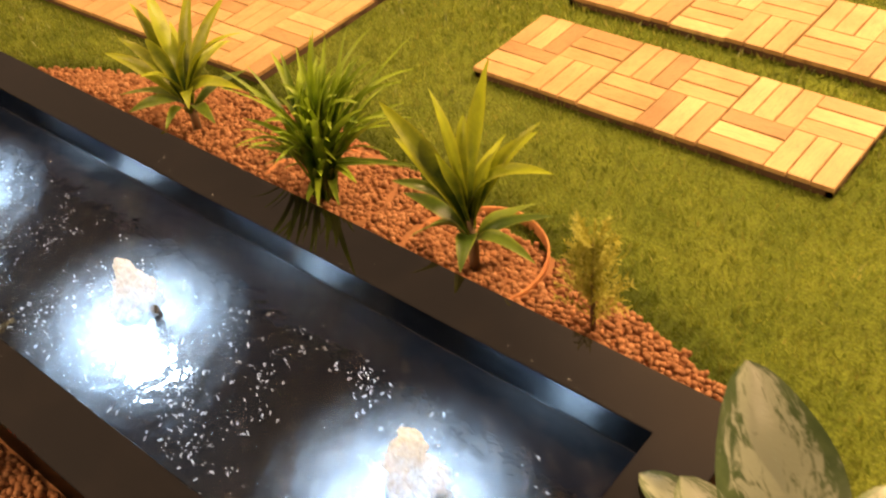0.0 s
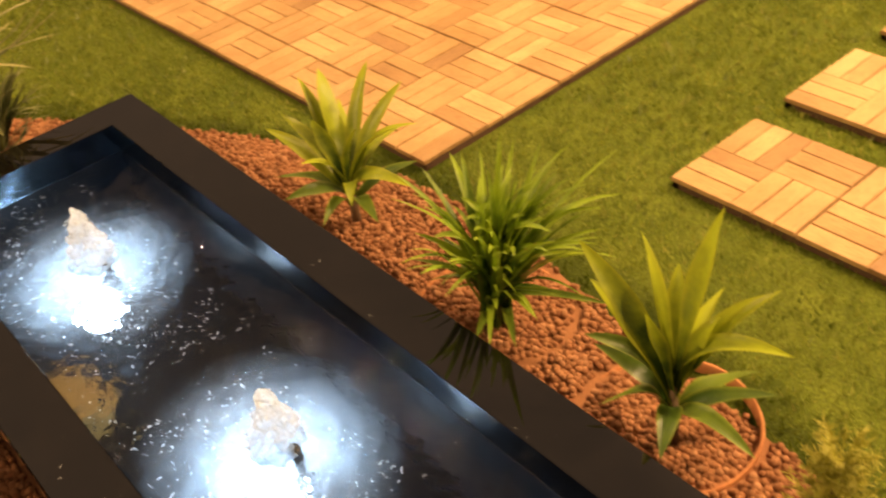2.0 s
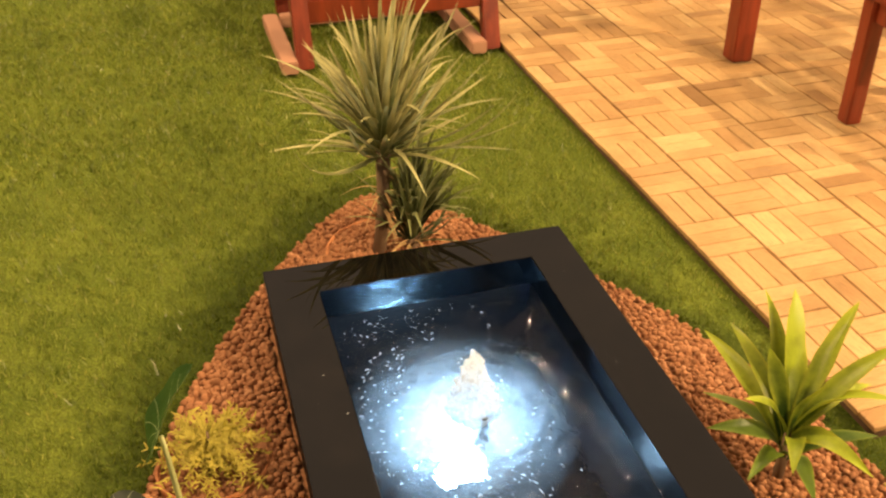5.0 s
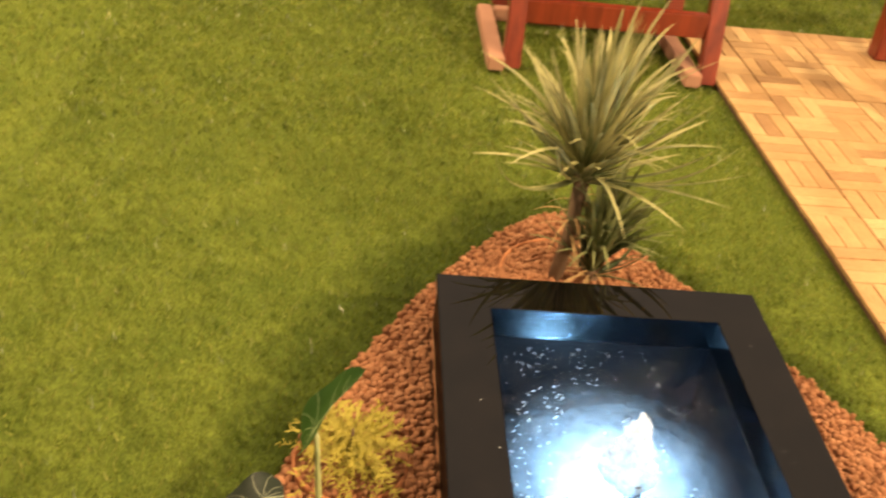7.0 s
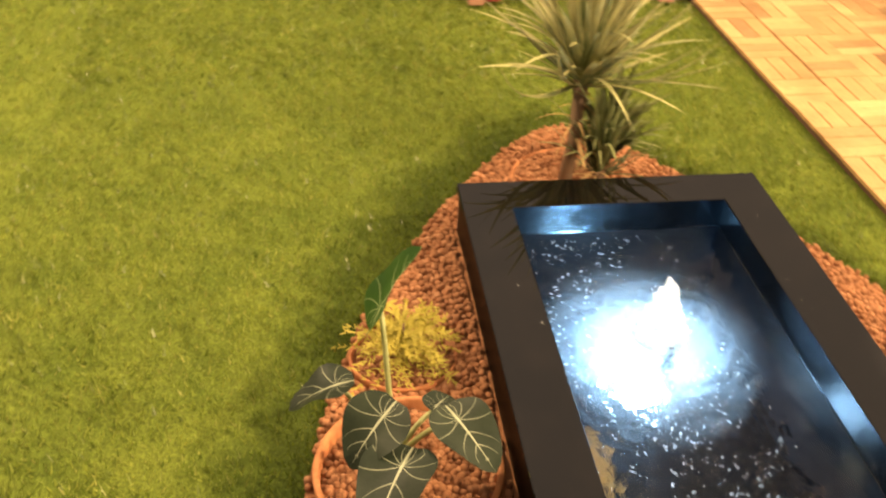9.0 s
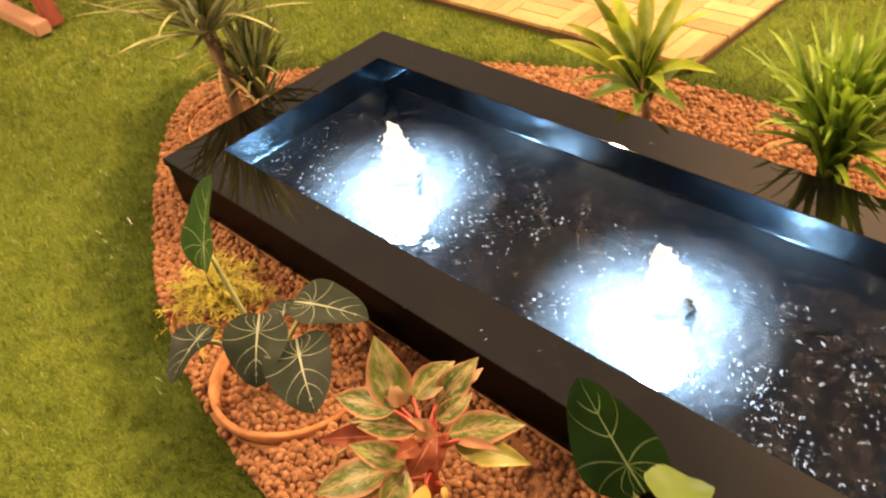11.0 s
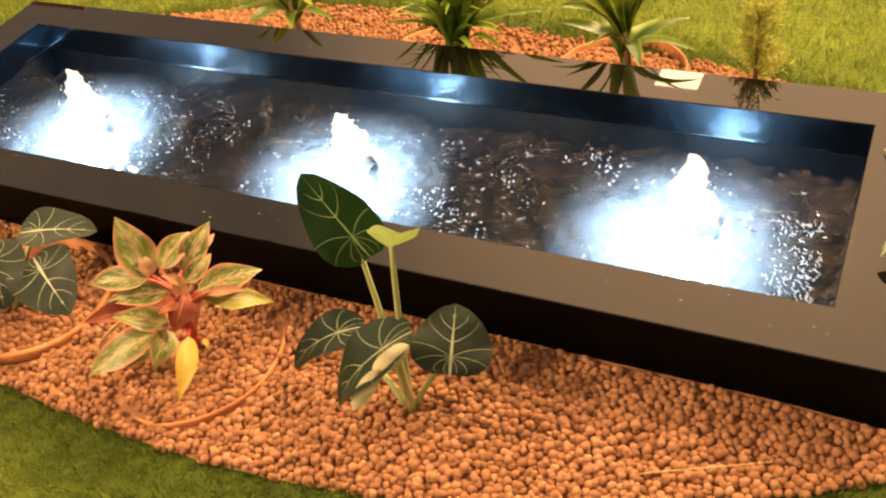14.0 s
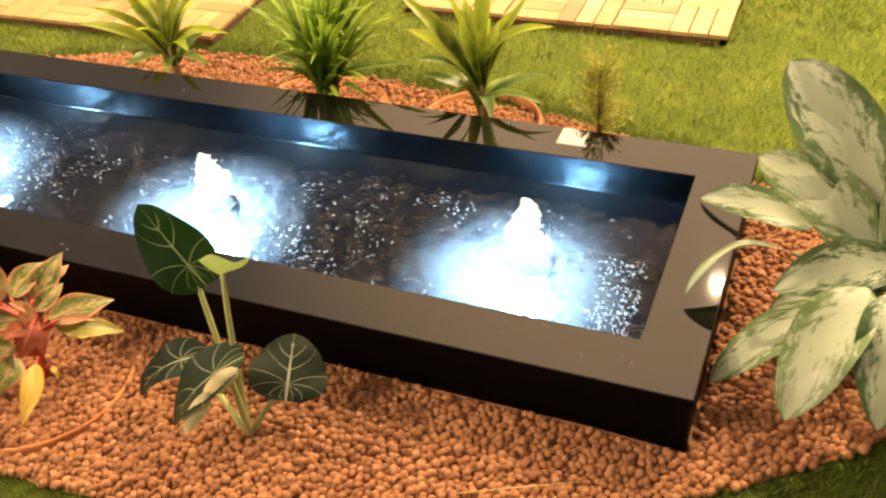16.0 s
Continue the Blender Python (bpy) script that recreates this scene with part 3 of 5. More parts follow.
# ---------------------------------------------------------------- lawn
def bed_height(x, y):
    """Top of the clay bed, falling away to the lawn."""
    return 0.004 + 0.018 * np.clip(edge_distance(x, y) / 0.16, 0, 1)


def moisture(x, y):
    """How far the turf is darkened in a ragged strip along the bed, widest on the near side."""
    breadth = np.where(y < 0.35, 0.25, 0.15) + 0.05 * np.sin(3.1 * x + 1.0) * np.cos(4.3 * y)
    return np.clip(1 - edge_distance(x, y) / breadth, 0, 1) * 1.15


def build_ground():
    bm = bmesh.new()
    n = 230
    xs = np.concatenate([[-40, -15, -6], np.linspace(-3.2, 3.8, n), [6, 15, 40]])
    ys = np.concatenate([[-40, -15, -4], np.linspace(-2.0, 4.0, n), [6, 15, 40]])
    grid = [[bm.verts.new((x, y, 0.004 * noise.noise((x * 1.7, y * 1.7, 0)) - 0.006)) for x in xs] for y in ys]
    for j in range(len(ys) - 1):
        for i in range(len(xs) - 1):
            # the pool's pit stays open
            if 0.06 < (xs[i] + xs[i + 1]) / 2 < LENGTH - 0.06 and 0.06 < (ys[j] + ys[j + 1]) / 2 < WIDTH - 0.06:
                continue
            bm.faces.new((grid[j][i], grid[j][i + 1], grid[j + 1][i + 1], grid[j + 1][i]))
    bmesh.ops.delete(bm, geom=[v for v in bm.verts if not v.link_faces], context="VERTS")
    ob = part("ground", bm, TURF, None, "", True)
    co = np.array([v.co[:2] for v in ob.data.vertices])
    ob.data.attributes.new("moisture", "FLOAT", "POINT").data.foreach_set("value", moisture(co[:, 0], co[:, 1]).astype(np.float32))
    return tagged(ob, "flat green artificial lawn backing under the turf", "lawn", "", "structure")


build_ground()


def build_turf(count=560000):
    rng = np.random.default_rng(3)
    x, y = rng.uniform(-5.0, 4.2, count), rng.uniform(-2.4, 4.0, count)
    keep = ~inside_bed(x, y)
    # blades cover only the ground round the camera's view, thinning out at its border
    keep &= rng.random(count) < np.clip(np.minimum(np.minimum(x + 5.0, 4.2 - x), np.minimum(y + 2.4, 4.0 - y)) / 0.8, 0, 1)
    keep &= ~((x > -1.96) & (x < 0.70) & (y > 1.03 + 0.02 * (x - 0.7)) & (y < 3.42))
    for y0 in (1.355, 1.768, 2.18):
        keep &= ~((x > 1.145) & (x < 2.045) & (y > y0) & (y < y0 + 0.30))
    far = (x < -2.2) | (y > 2.6) | (y < -1.0)
    keep &= ~(far & (rng.random(count) < 0.45))
    x, y = x[keep], y[keep]
    n = len(x)
    h = rng.uniform(0.008, 0.017, n)
    ang, lean, dirn = rng.uniform(0, np.pi, n), rng.uniform(0.1, 1.1, n), rng.uniform(0, 2 * np.pi, n)
    w = rng.uniform(0.0012, 0.0024, n) * np.where((y > 1.5) | (x < -0.8), 1.7, 1.15)
    co = np.zeros((n, 3, 3))
    bx, by = np.cos(ang) * w, np.sin(ang) * w
    co[:, 0] = np.stack([x - bx, y - by, np.full(n, -0.004)], 1)
    co[:, 1] = np.stack([x + bx, y + by, np.full(n, -0.004)], 1)
    co[:, 2] = np.stack([x + np.cos(dirn) * lean * h, y + np.sin(dirn) * lean * h, h], 1)
    me = bpy.data.meshes.new("turf")
    me.vertices.add(3 * n)
    me.vertices.foreach_set("co", co.reshape(-1))
    me.loops.add(3 * n)
    me.loops.foreach_set("vertex_index", np.arange(3 * n, dtype=np.int32))
    me.polygons.add(n)
    me.polygons.foreach_set("loop_start", np.arange(0, 3 * n, 3, dtype=np.int32))
    me.update()
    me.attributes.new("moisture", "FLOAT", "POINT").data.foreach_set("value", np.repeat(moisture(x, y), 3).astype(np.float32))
    me.materials.append(BLADES)
    tagged(new("turf", me), "short yellow-green artificial turf blades", "grass", "", "stuff")


build_turf()


# ---------------------------------------------------------------- clay pebble bed
def build_bed():
    rng = np.random.default_rng(7)
    step = 0.0122
    gx, gy = np.meshgrid(np.arange(-0.52, 2.62, step), np.arange(-0.40, 1.06, step * 0.87))
    gx = gx + (np.arange(gx.shape[0]) % 2)[:, None] * step / 2
    x, y = gx.ravel() + rng.normal(0, 0.0022, gx.size), gy.ravel() + rng.normal(0, 0.0022, gx.size)
    keep = inside_bed(x, y) & ~((x > -0.002) & (x < LENGTH + 0.002) & (y > -0.002) & (y < WIDTH + 0.002))
    for cx, cy, r in POTS.values():
        keep &= np.abs(np.hypot(x - cx, y - cy) - r) > 0.009
    x, y = x[keep], y[keep]
    # a loose second layer and strays over the edge
    k = rng.random(len(x)) < 0.40
    z = bed_height(x, y) - 0.006 + rng.normal(0, 0.0014, len(x))
    x2, y2 = x[k] + rng.uniform(-0.006, 0.006, k.sum()), y[k] + rng.uniform(-0.006, 0.006, k.sum())
    z2 = bed_height(x2, y2) - 0.001 + rng.normal(0, 0.001, k.sum())
    ok = ~((x2 > -0.006) & (x2 < LENGTH + 0.006) & (y2 > -0.006) & (y2 < WIDTH + 0.006))
    x, y, z = np.concatenate([x, x2[ok]]), np.concatenate([y, y2[ok]]), np.concatenate([z, z2[ok]])
    inpot = np.zeros(len(x), bool)
    for cx, cy, r in POTS.values():
        inpot |= np.hypot(x - cx, y - cy) < r
    z = z - 0.004 * inpot
    near = (y < 0.1) | (x > 2.2)
    size = rng.uniform(0.0060, 0.0077, len(x))
    bm = bmesh.new()
    bmesh.ops.create_icosphere(bm, subdivisions=2, radius=1)
    v_hi, f_hi = np.array([v.co[:] for v in bm.verts]), np.array([[v.index for v in f.verts] for f in bm.faces])
    bm.free()
    bm = bmesh.new()
    bmesh.ops.create_icosphere(bm, subdivisions=1, radius=1)
    v_lo, f_lo = np.array([v.co[:] for v in bm.verts]), np.array([[v.index for v in f.verts] for f in bm.faces])
    bm.free()
    verts, faces, base = [], [], 0
    for mask, vv, ff in ((near, v_hi, f_hi), (~near, v_lo, f_lo)):
        px, py, pz, ps = x[mask], y[mask], z[mask], size[mask]
        m = len(px)
        a = rng.uniform(0, 2 * np.pi, m)
        sx, sy, sz = (ps * rng.uniform(0.85, 1.2, m) for _ in range(3))
        lump = 1 + rng.normal(0, 0.05, (m, len(vv), 1))
        q = vv[None] * np.stack([sx, sy, sz], 1)[:, None] * lump
        ca, sa = np.cos(a)[:, None], np.sin(a)[:, None]
        out = np.stack([q[:, :, 0] * ca - q[:, :, 1] * sa + px[:, None], q[:, :, 0] * sa + q[:, :, 1] * ca + py[:, None], q[:, :, 2] + pz[:, None]], 2)
        verts.append(out.reshape(-1, 3))
        faces.append((ff[None] + (np.arange(m) * len(vv))[:, None, None]).reshape(-1, 3) + base)
        base += m * len(vv)
    # the fill under the pebbles
    ring = [(p.x, p.y) for p in BED_LINE]
    inner = [(LENGTH / 2 + (px - LENGTH / 2) * 0.0 + max(min(px, LENGTH - 0.03), 0.03) - LENGTH / 2, max(min(py, WIDTH - 0.03), 0.03)) for px, py in ring]
    fill_v, fill_f, rows = [], [], 8
    for j in range(rows + 1):
        t = j / rows
        for (ax, ay), (bx, by) in zip(ring, inner):
            qx, qy = ax + (bx - ax) * t, ay + (by - ay) * t
            fill_v.append((qx, qy, 0))
    fill_v = np.array(fill_v)
    fill_v[:, 2] = bed_height(fill_v[:, 0], fill_v[:, 1]) - 0.0095
    n = len(ring)
    for j in range(rows):
        for i in range(n):
            k0, k1 = j * n + i, j * n + (i + 1) % n
            fill_f += [(k0, k1, k1 + n), (k0, k1 + n, k0 + n)]
    verts.append(fill_v)
    faces.append(np.array(fill_f) + base)
    co, fc = np.concatenate(verts), np.concatenate(faces).astype(np.int32)
    me = bpy.data.meshes.new("clay_pebbles")
    me.vertices.add(len(co))
    me.vertices.foreach_set("co", co.reshape(-1))
    me.loops.add(fc.size)
    me.loops.foreach_set("vertex_index", fc.reshape(-1))
    me.polygons.add(len(fc))
    me.polygons.foreach_set("loop_start", np.arange(0, fc.size, 3, dtype=np.int32))
    me.polygons.foreach_set("use_smooth", [True] * len(fc))
    me.update()
    me.materials.append(CLAY)
    tagged(new("clay_pebbles", me), "reddish-brown round expanded clay pebbles round the pool", "pebbles", "", "stuff")


build_bed()


# ---------------------------------------------------------------- pool
def build_pool():
    pool = thing("fountain_pool", (LENGTH / 2, WIDTH / 2, 0), "long low pool of polished black granite with a flat coping", "pool")
    c, t = COPING, 0.018

    # the coping: four mitred slabs in one ring
    bm = bmesh.new()
    v = 0.0016
    rings = []
    for inset, z in ((0.0, RIM - t), (0.0, RIM - v), (v, RIM), (c - v, RIM), (c, RIM - v), (c, RIM - t)):
        rings.append([bm.verts.new((x, y, z)) for x, y in ((inset, 0.003 + inset), (LENGTH - inset, 0.003 + inset), (LENGTH - inset, WIDTH - inset), (inset, WIDTH - inset))])
    for p, q in zip(rings, rings[1:] + rings[:1]):
        for k in range(4):
            bm.faces.new((p[k], p[(k + 1) % 4], q[(k + 1) % 4], q[k]))
    coping = part("coping", bm, GRANITE, pool)
    coping.data.materials.append(SKIRT)
    coping.data.materials.append(WET_STONE)
    for f in coping.data.polygons:
        if abs(f.normal.z) < 0.3:
            within = c - 0.01 < f.center.x < LENGTH - c + 0.01 and c - 0.01 < f.center.y < WIDTH - c + 0.01
            f.material_index = 2 if within else 1
    e, low = 0.004, -0.03
    for lo, hi in (((e, e + 0.003, low), (LENGTH - e, 0.03, RIM - t + 0.003)), ((e, WIDTH - 0.03, low), (LENGTH - e, WIDTH - e, RIM - t + 0.003)),
                   ((e, 0.03, low), (0.03, WIDTH - 0.03, RIM - t + 0.003)), ((LENGTH - 0.03, 0.03, low), (LENGTH - e, WIDTH - 0.03, RIM - t + 0.003))):
        bm = bmesh.new()
        box(bm, lo, hi)
        part("outer_wall", bm, SKIRT, pool)
    i = c - 0.003
    o = c - 0.03
    for lo, hi in (((o, o, FLOOR), (LENGTH - o, i, RIM - t + 0.003)), ((o, WIDTH - i, FLOOR), (LENGTH - o, WIDTH - o, RIM - t + 0.003)),
                   ((o, i, FLOOR), (i, WIDTH - i, RIM - t + 0.003)), ((LENGTH - i, i, FLOOR), (LENGTH - o, WIDTH - i, RIM - t + 0.003))):
        bm = bmesh.new()
        box(bm, lo, (hi[0], hi[1], WATER - 0.004))
        part("inner_wall", bm, LINING, pool)
        bm = bmesh.new()
        box(bm, (lo[0], lo[1], WATER - 0.004), hi)
        part("splash_band", bm, WET_STONE, pool, "wet blue-black stone above the water")
    bm = bmesh.new()
    box(bm, (o, o, FLOOR - 0.03), (LENGTH - o, WIDTH - o, FLOOR))
    part("basin_floor", bm, LINING, pool)


build_pool()


def build_water():
    i = COPING - 0.0032
    x, y = np.linspace(i, LENGTH - i, 520), np.linspace(i, WIDTH - i, 122)
    gx, gy = np.meshgrid(x, y)
    z = np.zeros_like(gx)
    rng = np.random.default_rng(11)
    wx, wy = gx + 0.012 * np.sin(23 * gy + 4 * gx), gy + 0.012 * np.sin(19 * gx + 1)
    for _ in range(44):
        k, a, p = rng.uniform(50, 260), rng.uniform(0, 2 * np.pi), rng.uniform(0, 6.3)
        z += np.sin(k * (wx * np.cos(a) + wy * np.sin(a)) + p) * 0.038 / k
    for jx, jy in JETS:
        r = np.hypot(gx - jx, gy - jy)
        z += 0.0014 * np.sin(170 * r + 0.8) * np.exp(-r / 0.16) + 0.012 * np.exp(-(r / 0.045) ** 2)
    # flatter by the far wall; a meniscus climbs all four
    z *= 1 - 0.5 * np.clip((gy - 0.40) / 0.12, 0, 1)
    wall = np.minimum(np.minimum(gx - i, LENGTH - i - gx), np.minimum(gy - i, WIDTH - i - gy))
    z += 0.0035 * np.exp(-wall / 0.0035)
    verts = np.stack([gx, gy, WATER + z], 2).reshape(-1, 3)
    w = len(x)
    faces = [(j * w + k, j * w + k + 1, (j + 1) * w + k + 1, (j + 1) * w + k) for j in range(len(y) - 1) for k in range(w - 1)]
    me = bpy.data.meshes.new("water")
    me.from_pydata(verts.tolist(), [], faces)
    me.polygons.foreach_set("use_smooth", [True] * len(faces))
    me.materials.append(WATER_MAT)
    ob = new("water", me)
    ob.visible_shadow = False
    tagged(ob, "dark rippling pool water full of glints", "water", "", "structure")


build_water()


def build_flecks(clusters=270):
    """Curled white flecks laid on the water in loose clusters, standing in for glints."""
    rng = random.Random(77)
    verts, faces = [], []
    i = COPING + 0.02

    def fleck(x, y, turn, length, width, bend):
        base, k = len(verts), 7
        px, py, a = x, y, turn - bend / 2
        for j in range(k):
            t = j / (k - 1)
            w = width * (0.2 + math.sin(math.pi * (0.08 + 0.84 * t)) * (0.7 + 0.6 * rng.random()))
            z = WATER + 0.0048 + 0.001 * math.sin(3 * t)
            verts.extend([(px - math.sin(a) * w, py + math.cos(a) * w, z), (px + math.sin(a) * w, py - math.cos(a) * w, z + 0.0006)])
            px, py, a = px + math.cos(a) * length / k, py + math.sin(a) * length / k, a + bend / k
        faces.extend((base + 2 * j, base + 2 * j + 1, base + 2 * j + 3, base + 2 * j + 2) for j in range(k - 1))

    done = 0
    while done < clusters:
        cx, cy = rng.uniform(i, LENGTH - i), rng.uniform(i, WIDTH - i - 0.09)
        near = min(math.hypot(cx - jx, cy - jy) for jx, jy in JETS)
        if near < 0.12 or rng.random() > 0.35 + 0.9 * noise.noise((cx * 4, cy * 4, 3)) + 0.3 * (near > 0.2):
            continue
        done += 1
        turn = 3.0 * noise.noise((cx * 3, cy * 3, 0)) + rng.gauss(0, 0.4)
        for _ in range(rng.choice((1, 2, 3, 4, 5, 7))):
            x, y = cx + rng.gauss(0, 0.024), cy + rng.gauss(0, 0.016)
            if i < x < LENGTH - i - 0.01 and i < y < WIDTH - i - 0.02:
                big = rng.random() < 0.5
                fleck(x, y, turn + rng.gauss(0, 0.6), rng.uniform(0.006, 0.016) if big else rng.uniform(0.002, 0.005),
                      rng.uniform(0.0004, 0.0010), rng.uniform(-4.5, 4.5))
    # more glints, added as white flecks at the end by the last jet
    for _ in range(330):
        x, y = LENGTH - i - 0.012 - abs(rng.gauss(0, 0.060)), rng.uniform(i, 0.40)
        if noise.noise((x * 22, y * 22, 5)) > -0.1:
            fleck(x, y, 1.9 + rng.gauss(0, 0.5), rng.uniform(0.006, 0.016), rng.uniform(0.0004, 0.0009), rng.uniform(-2.5, 2.5))
    me = bpy.data.meshes.new("glint_flecks")
    me.from_pydata(verts, [], faces)
    me.materials.append(SPRAY)
    tagged(new("glint_flecks", me), "tiny white flecks that stand in for glints on the pool water", "foam", "", "stuff")


build_flecks()


def build_splashes(count=40):
    """Beads of splashed water standing on the coping, most of them beside the jets."""
    rng = random.Random(41)
    verts, faces = [], []
    for _ in range(count):
        x = rng.choice(JETS)[0] + rng.gauss(0, 0.16)
        y = rng.uniform(0.03, COPING - 0.008) if rng.random() < 0.6 else WIDTH - COPING + rng.uniform(0.006, 0.05)
        if not 0.02 < x < LENGTH - 0.02:
            continue
        r, n = rng.choice((0.0009, 0.0012, 0.0016, 0.0024)), 8
        base = len(verts)
        for h, w in ((0.0, 1.0), (0.28, 0.9), (0.5, 0.55)):
            verts.extend((x + r * w * math.cos(6.283 * k / n), y + r * w * 1.1 * math.sin(6.283 * k / n), RIM + 0.0002 + r * h) for k in range(n))
        verts.append((x, y, RIM + 0.0002 + r * 0.58))
        for ring in (0, n):
            faces.extend((base + ring + k, base + ring + (k + 1) % n, base + ring + n + (k + 1) % n, base + ring + n + k) for k in range(n))
        faces.extend((base + 2 * n + k, base + 2 * n + (k + 1) % n, base + 3 * n) for k in range(n))
    me = bpy.data.meshes.new("splashed_water")
    me.from_pydata(verts, [], faces)
    me.polygons.foreach_set("use_smooth", [True] * len(faces))
    me.materials.append(BEAD)
    tagged(new("splashed_water", me), "small clear beads of splashed water on the coping", "water", "", "stuff")


build_splashes()


def build_jet(x, y, height, seed):
    rng = random.Random(seed)
    jet = thing("fountain_jet", (x, y, FLOOR), "bubbling white fountain jet lit from below by a cool lamp", "fountain", "fountain jets")
    # lamp body and ring
    lx, ly = x - 0.030, y - 0.016
    bm = bmesh.new()
    tube(bm, [(lx, ly, FLOOR), (lx, ly, FLOOR + 0.03)], [0.055, 0.05], 20)
    lamp = part("lamp_housing", bm, DARK, jet, "round dark underwater lamp housing", True)
    bm = bmesh.new()
    bmesh.ops.create_circle(bm, cap_ends=True, radius=0.030, segments=24, matrix=Matrix.Translation((lx, ly, FLOOR + 0.0315)))
    part("led_lens", bm, LED, lamp, "glowing cool white lens")
    bm = bmesh.new()
    tube(bm, [(x + 0.034, y + 0.008, FLOOR), (x + 0.032, y + 0.008, WATER - 0.02), (x + 0.030, y + 0.008, WATER - 0.002)], [0.010, 0.010, 0.009], 12)
    part("nozzle", bm, DARK, jet, "", True)
    # thin lumpy layers of aerated water above the lamp, standing in for its glow
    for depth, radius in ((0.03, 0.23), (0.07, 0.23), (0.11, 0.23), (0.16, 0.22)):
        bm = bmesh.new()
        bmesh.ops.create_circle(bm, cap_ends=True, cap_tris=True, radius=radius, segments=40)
        ob = part("aerated_water", bm, GLOW_FOAM, None)
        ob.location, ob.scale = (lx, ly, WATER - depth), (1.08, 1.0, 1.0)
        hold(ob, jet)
    # the column, a knobbly tapering plume
    bm = bmesh.new()
    bmesh.ops.create_icosphere(bm, subdivisions=5, radius=1)
    for v in bm.verts:
        s = (v.co.z + 1) / 2
        r = 0.030 * (1 - s) ** 1.2 + 0.0165
        flat = max(1e-4, math.hypot(v.co.x, v.co.y))
        ring = math.sqrt(max(0.0, 1 - v.co.z ** 2)) ** 0.75 if v.co.z > 0 else 1.0
        p = Vector((v.co.x / flat * r * ring, v.co.y / flat * r * ring, height * s))
        q = p * 42 + Vector((seed * 3.1, seed, 0))
        k = 1 + 0.34 * noise.noise(q) + 0.34 * noise.noise(q * 2.3) + 0.16 * noise.noise(q * 5)
        sway = 0.012 * noise.noise(Vector((seed, 0, s * 3)))
        v.co = Vector((x + p.x * k + sway - 0.010 * s, y + p.y * k + sway, WATER - 0.012 + (height + 0.012) * s + 0.008 * noise.noise(q * 1.5)))
    part("plume", bm, PLUME, jet, "", True)
    # flying drops
    bm = bmesh.new()
    for _ in range(170):
        a, d = rng.uniform(0, 6.3), abs(rng.gauss(0, 0.032))
        p = Vector((x + math.cos(a) * d, y + math.sin(a) * d, WATER + rng.uniform(0.0, 1.0) * max(0.01, height * (1 - d / 0.14))))
        bmesh.ops.create_icosphere(bm, subdivisions=1, radius=rng.uniform(0.0007, 0.0022), matrix=Matrix.Translation(p))
    tagged(part("spray", bm, SPRAY, jet, "", True), "", "", "", "stuff")
    data = bpy.data.lights.new("underwater_led", "POINT")
    data.energy, data.color, data.shadow_soft_size = 10.2, (0.44, 0.735, 1.0), 0.04
    ob = new("underwater_led", data)
    ob.location = (lx, ly, FLOOR + 0.05)


for (jx, jy), jh, js in zip(JETS, (0.125, 0.115, 0.135), (3, 8, 5)):
    build_jet(jx, jy, jh, js)

bm = bmesh.new()
box(bm, (0.570, 0.106, FLOOR), (0.715, 0.205, -0.150), 0.006)
tagged(part("submerged_block", bm, STONE), "beige block standing under water by the pool wall", "block")


# ---------------------------------------------------------------- pots
def build_pot(x, y, r, lift=0.004, tilt=0.004, high=0.5, thick=0.0056, buried=0.16, label="buried terracotta pot with only its thin rim showing"):
    bm = bmesh.new()
    top = float(bed_height(np.array(x), np.array(y))) + lift
    n = 44
    prof = ((0.72 * r, -buried), (0.985 * r, top - 0.024), (r + 0.001, top - 0.022), (r + 0.0026, top - 0.003), (r + 0.001, top), (r + 0.0026 - thick, top - 0.001), (r + 0.0006 - thick, top - 0.03))
    rings = []
    for pr, pz in prof:
        rings.append([bm.verts.new((x + pr * math.cos(a), y + pr * math.sin(a), pz + tilt * math.cos(a - high) + 0.0015 * math.sin(5 * a))) for a in (2 * math.pi * k / n for k in range(n))])
    for a, b in zip(rings, rings[1:]):
        for k in range(n):
            bm.faces.new((a[k], a[(k + 1) % n], b[(k + 1) % n], b[k]))
    return tagged(part("plant_pot", bm, TERRA, None, "", True), label, "pot", "buried pots")


for key, (px, py, pr) in POTS.items():
    build_pot(px, py, pr, *{"yucca": (-0.020, 0.008, 3.6), "spider": (-0.018, 0.016, 3.6), "cord3": (-0.002, 0.007, 0.6), "red": (-0.021, 0.021, -0.2), "thuja": (-0.004, 0.008, 0.0)}.get(key, (0.008, 0.006, 2.6, 0.011)))


# ---------------------------------------------------------------- plants on the near side
def alocasia(name, base, label, leaves):
    """leaves: hub end, tip, half width, face, material, arch and the stalk's bend."""
    plant = thing(name, base, label, "plant")
    b = Vector(base)
    for start, tip, width, face, mat, arch in leaves:
        start, tip = Vector(start), Vector(tip)
        hub = start.lerp(tip, 0.22)
        out = Vector((hub.x - b.x, hub.y - b.y, 0))
        add_leaf(plant, mat, start, tip, width, shape=heart, arch=arch, face=face, fold=0.45 if mat is ALO_BACK else 0.28 if mat is ALO_FRESH else 0.2, segs=16, wave=0.09)
        foot = b + out * 0.06 + Vector((random.uniform(-0.006, 0.006), random.uniform(-0.006, 0.006), -0.012))
        add_stalk(plant, STALK, (foot, foot.lerp(hub, 0.55) + out * -0.12 + Vector((0, 0, 0.02)), hub - Vector(face).normalized() * 0.001), 0.0062, 0.0038)
    return plant


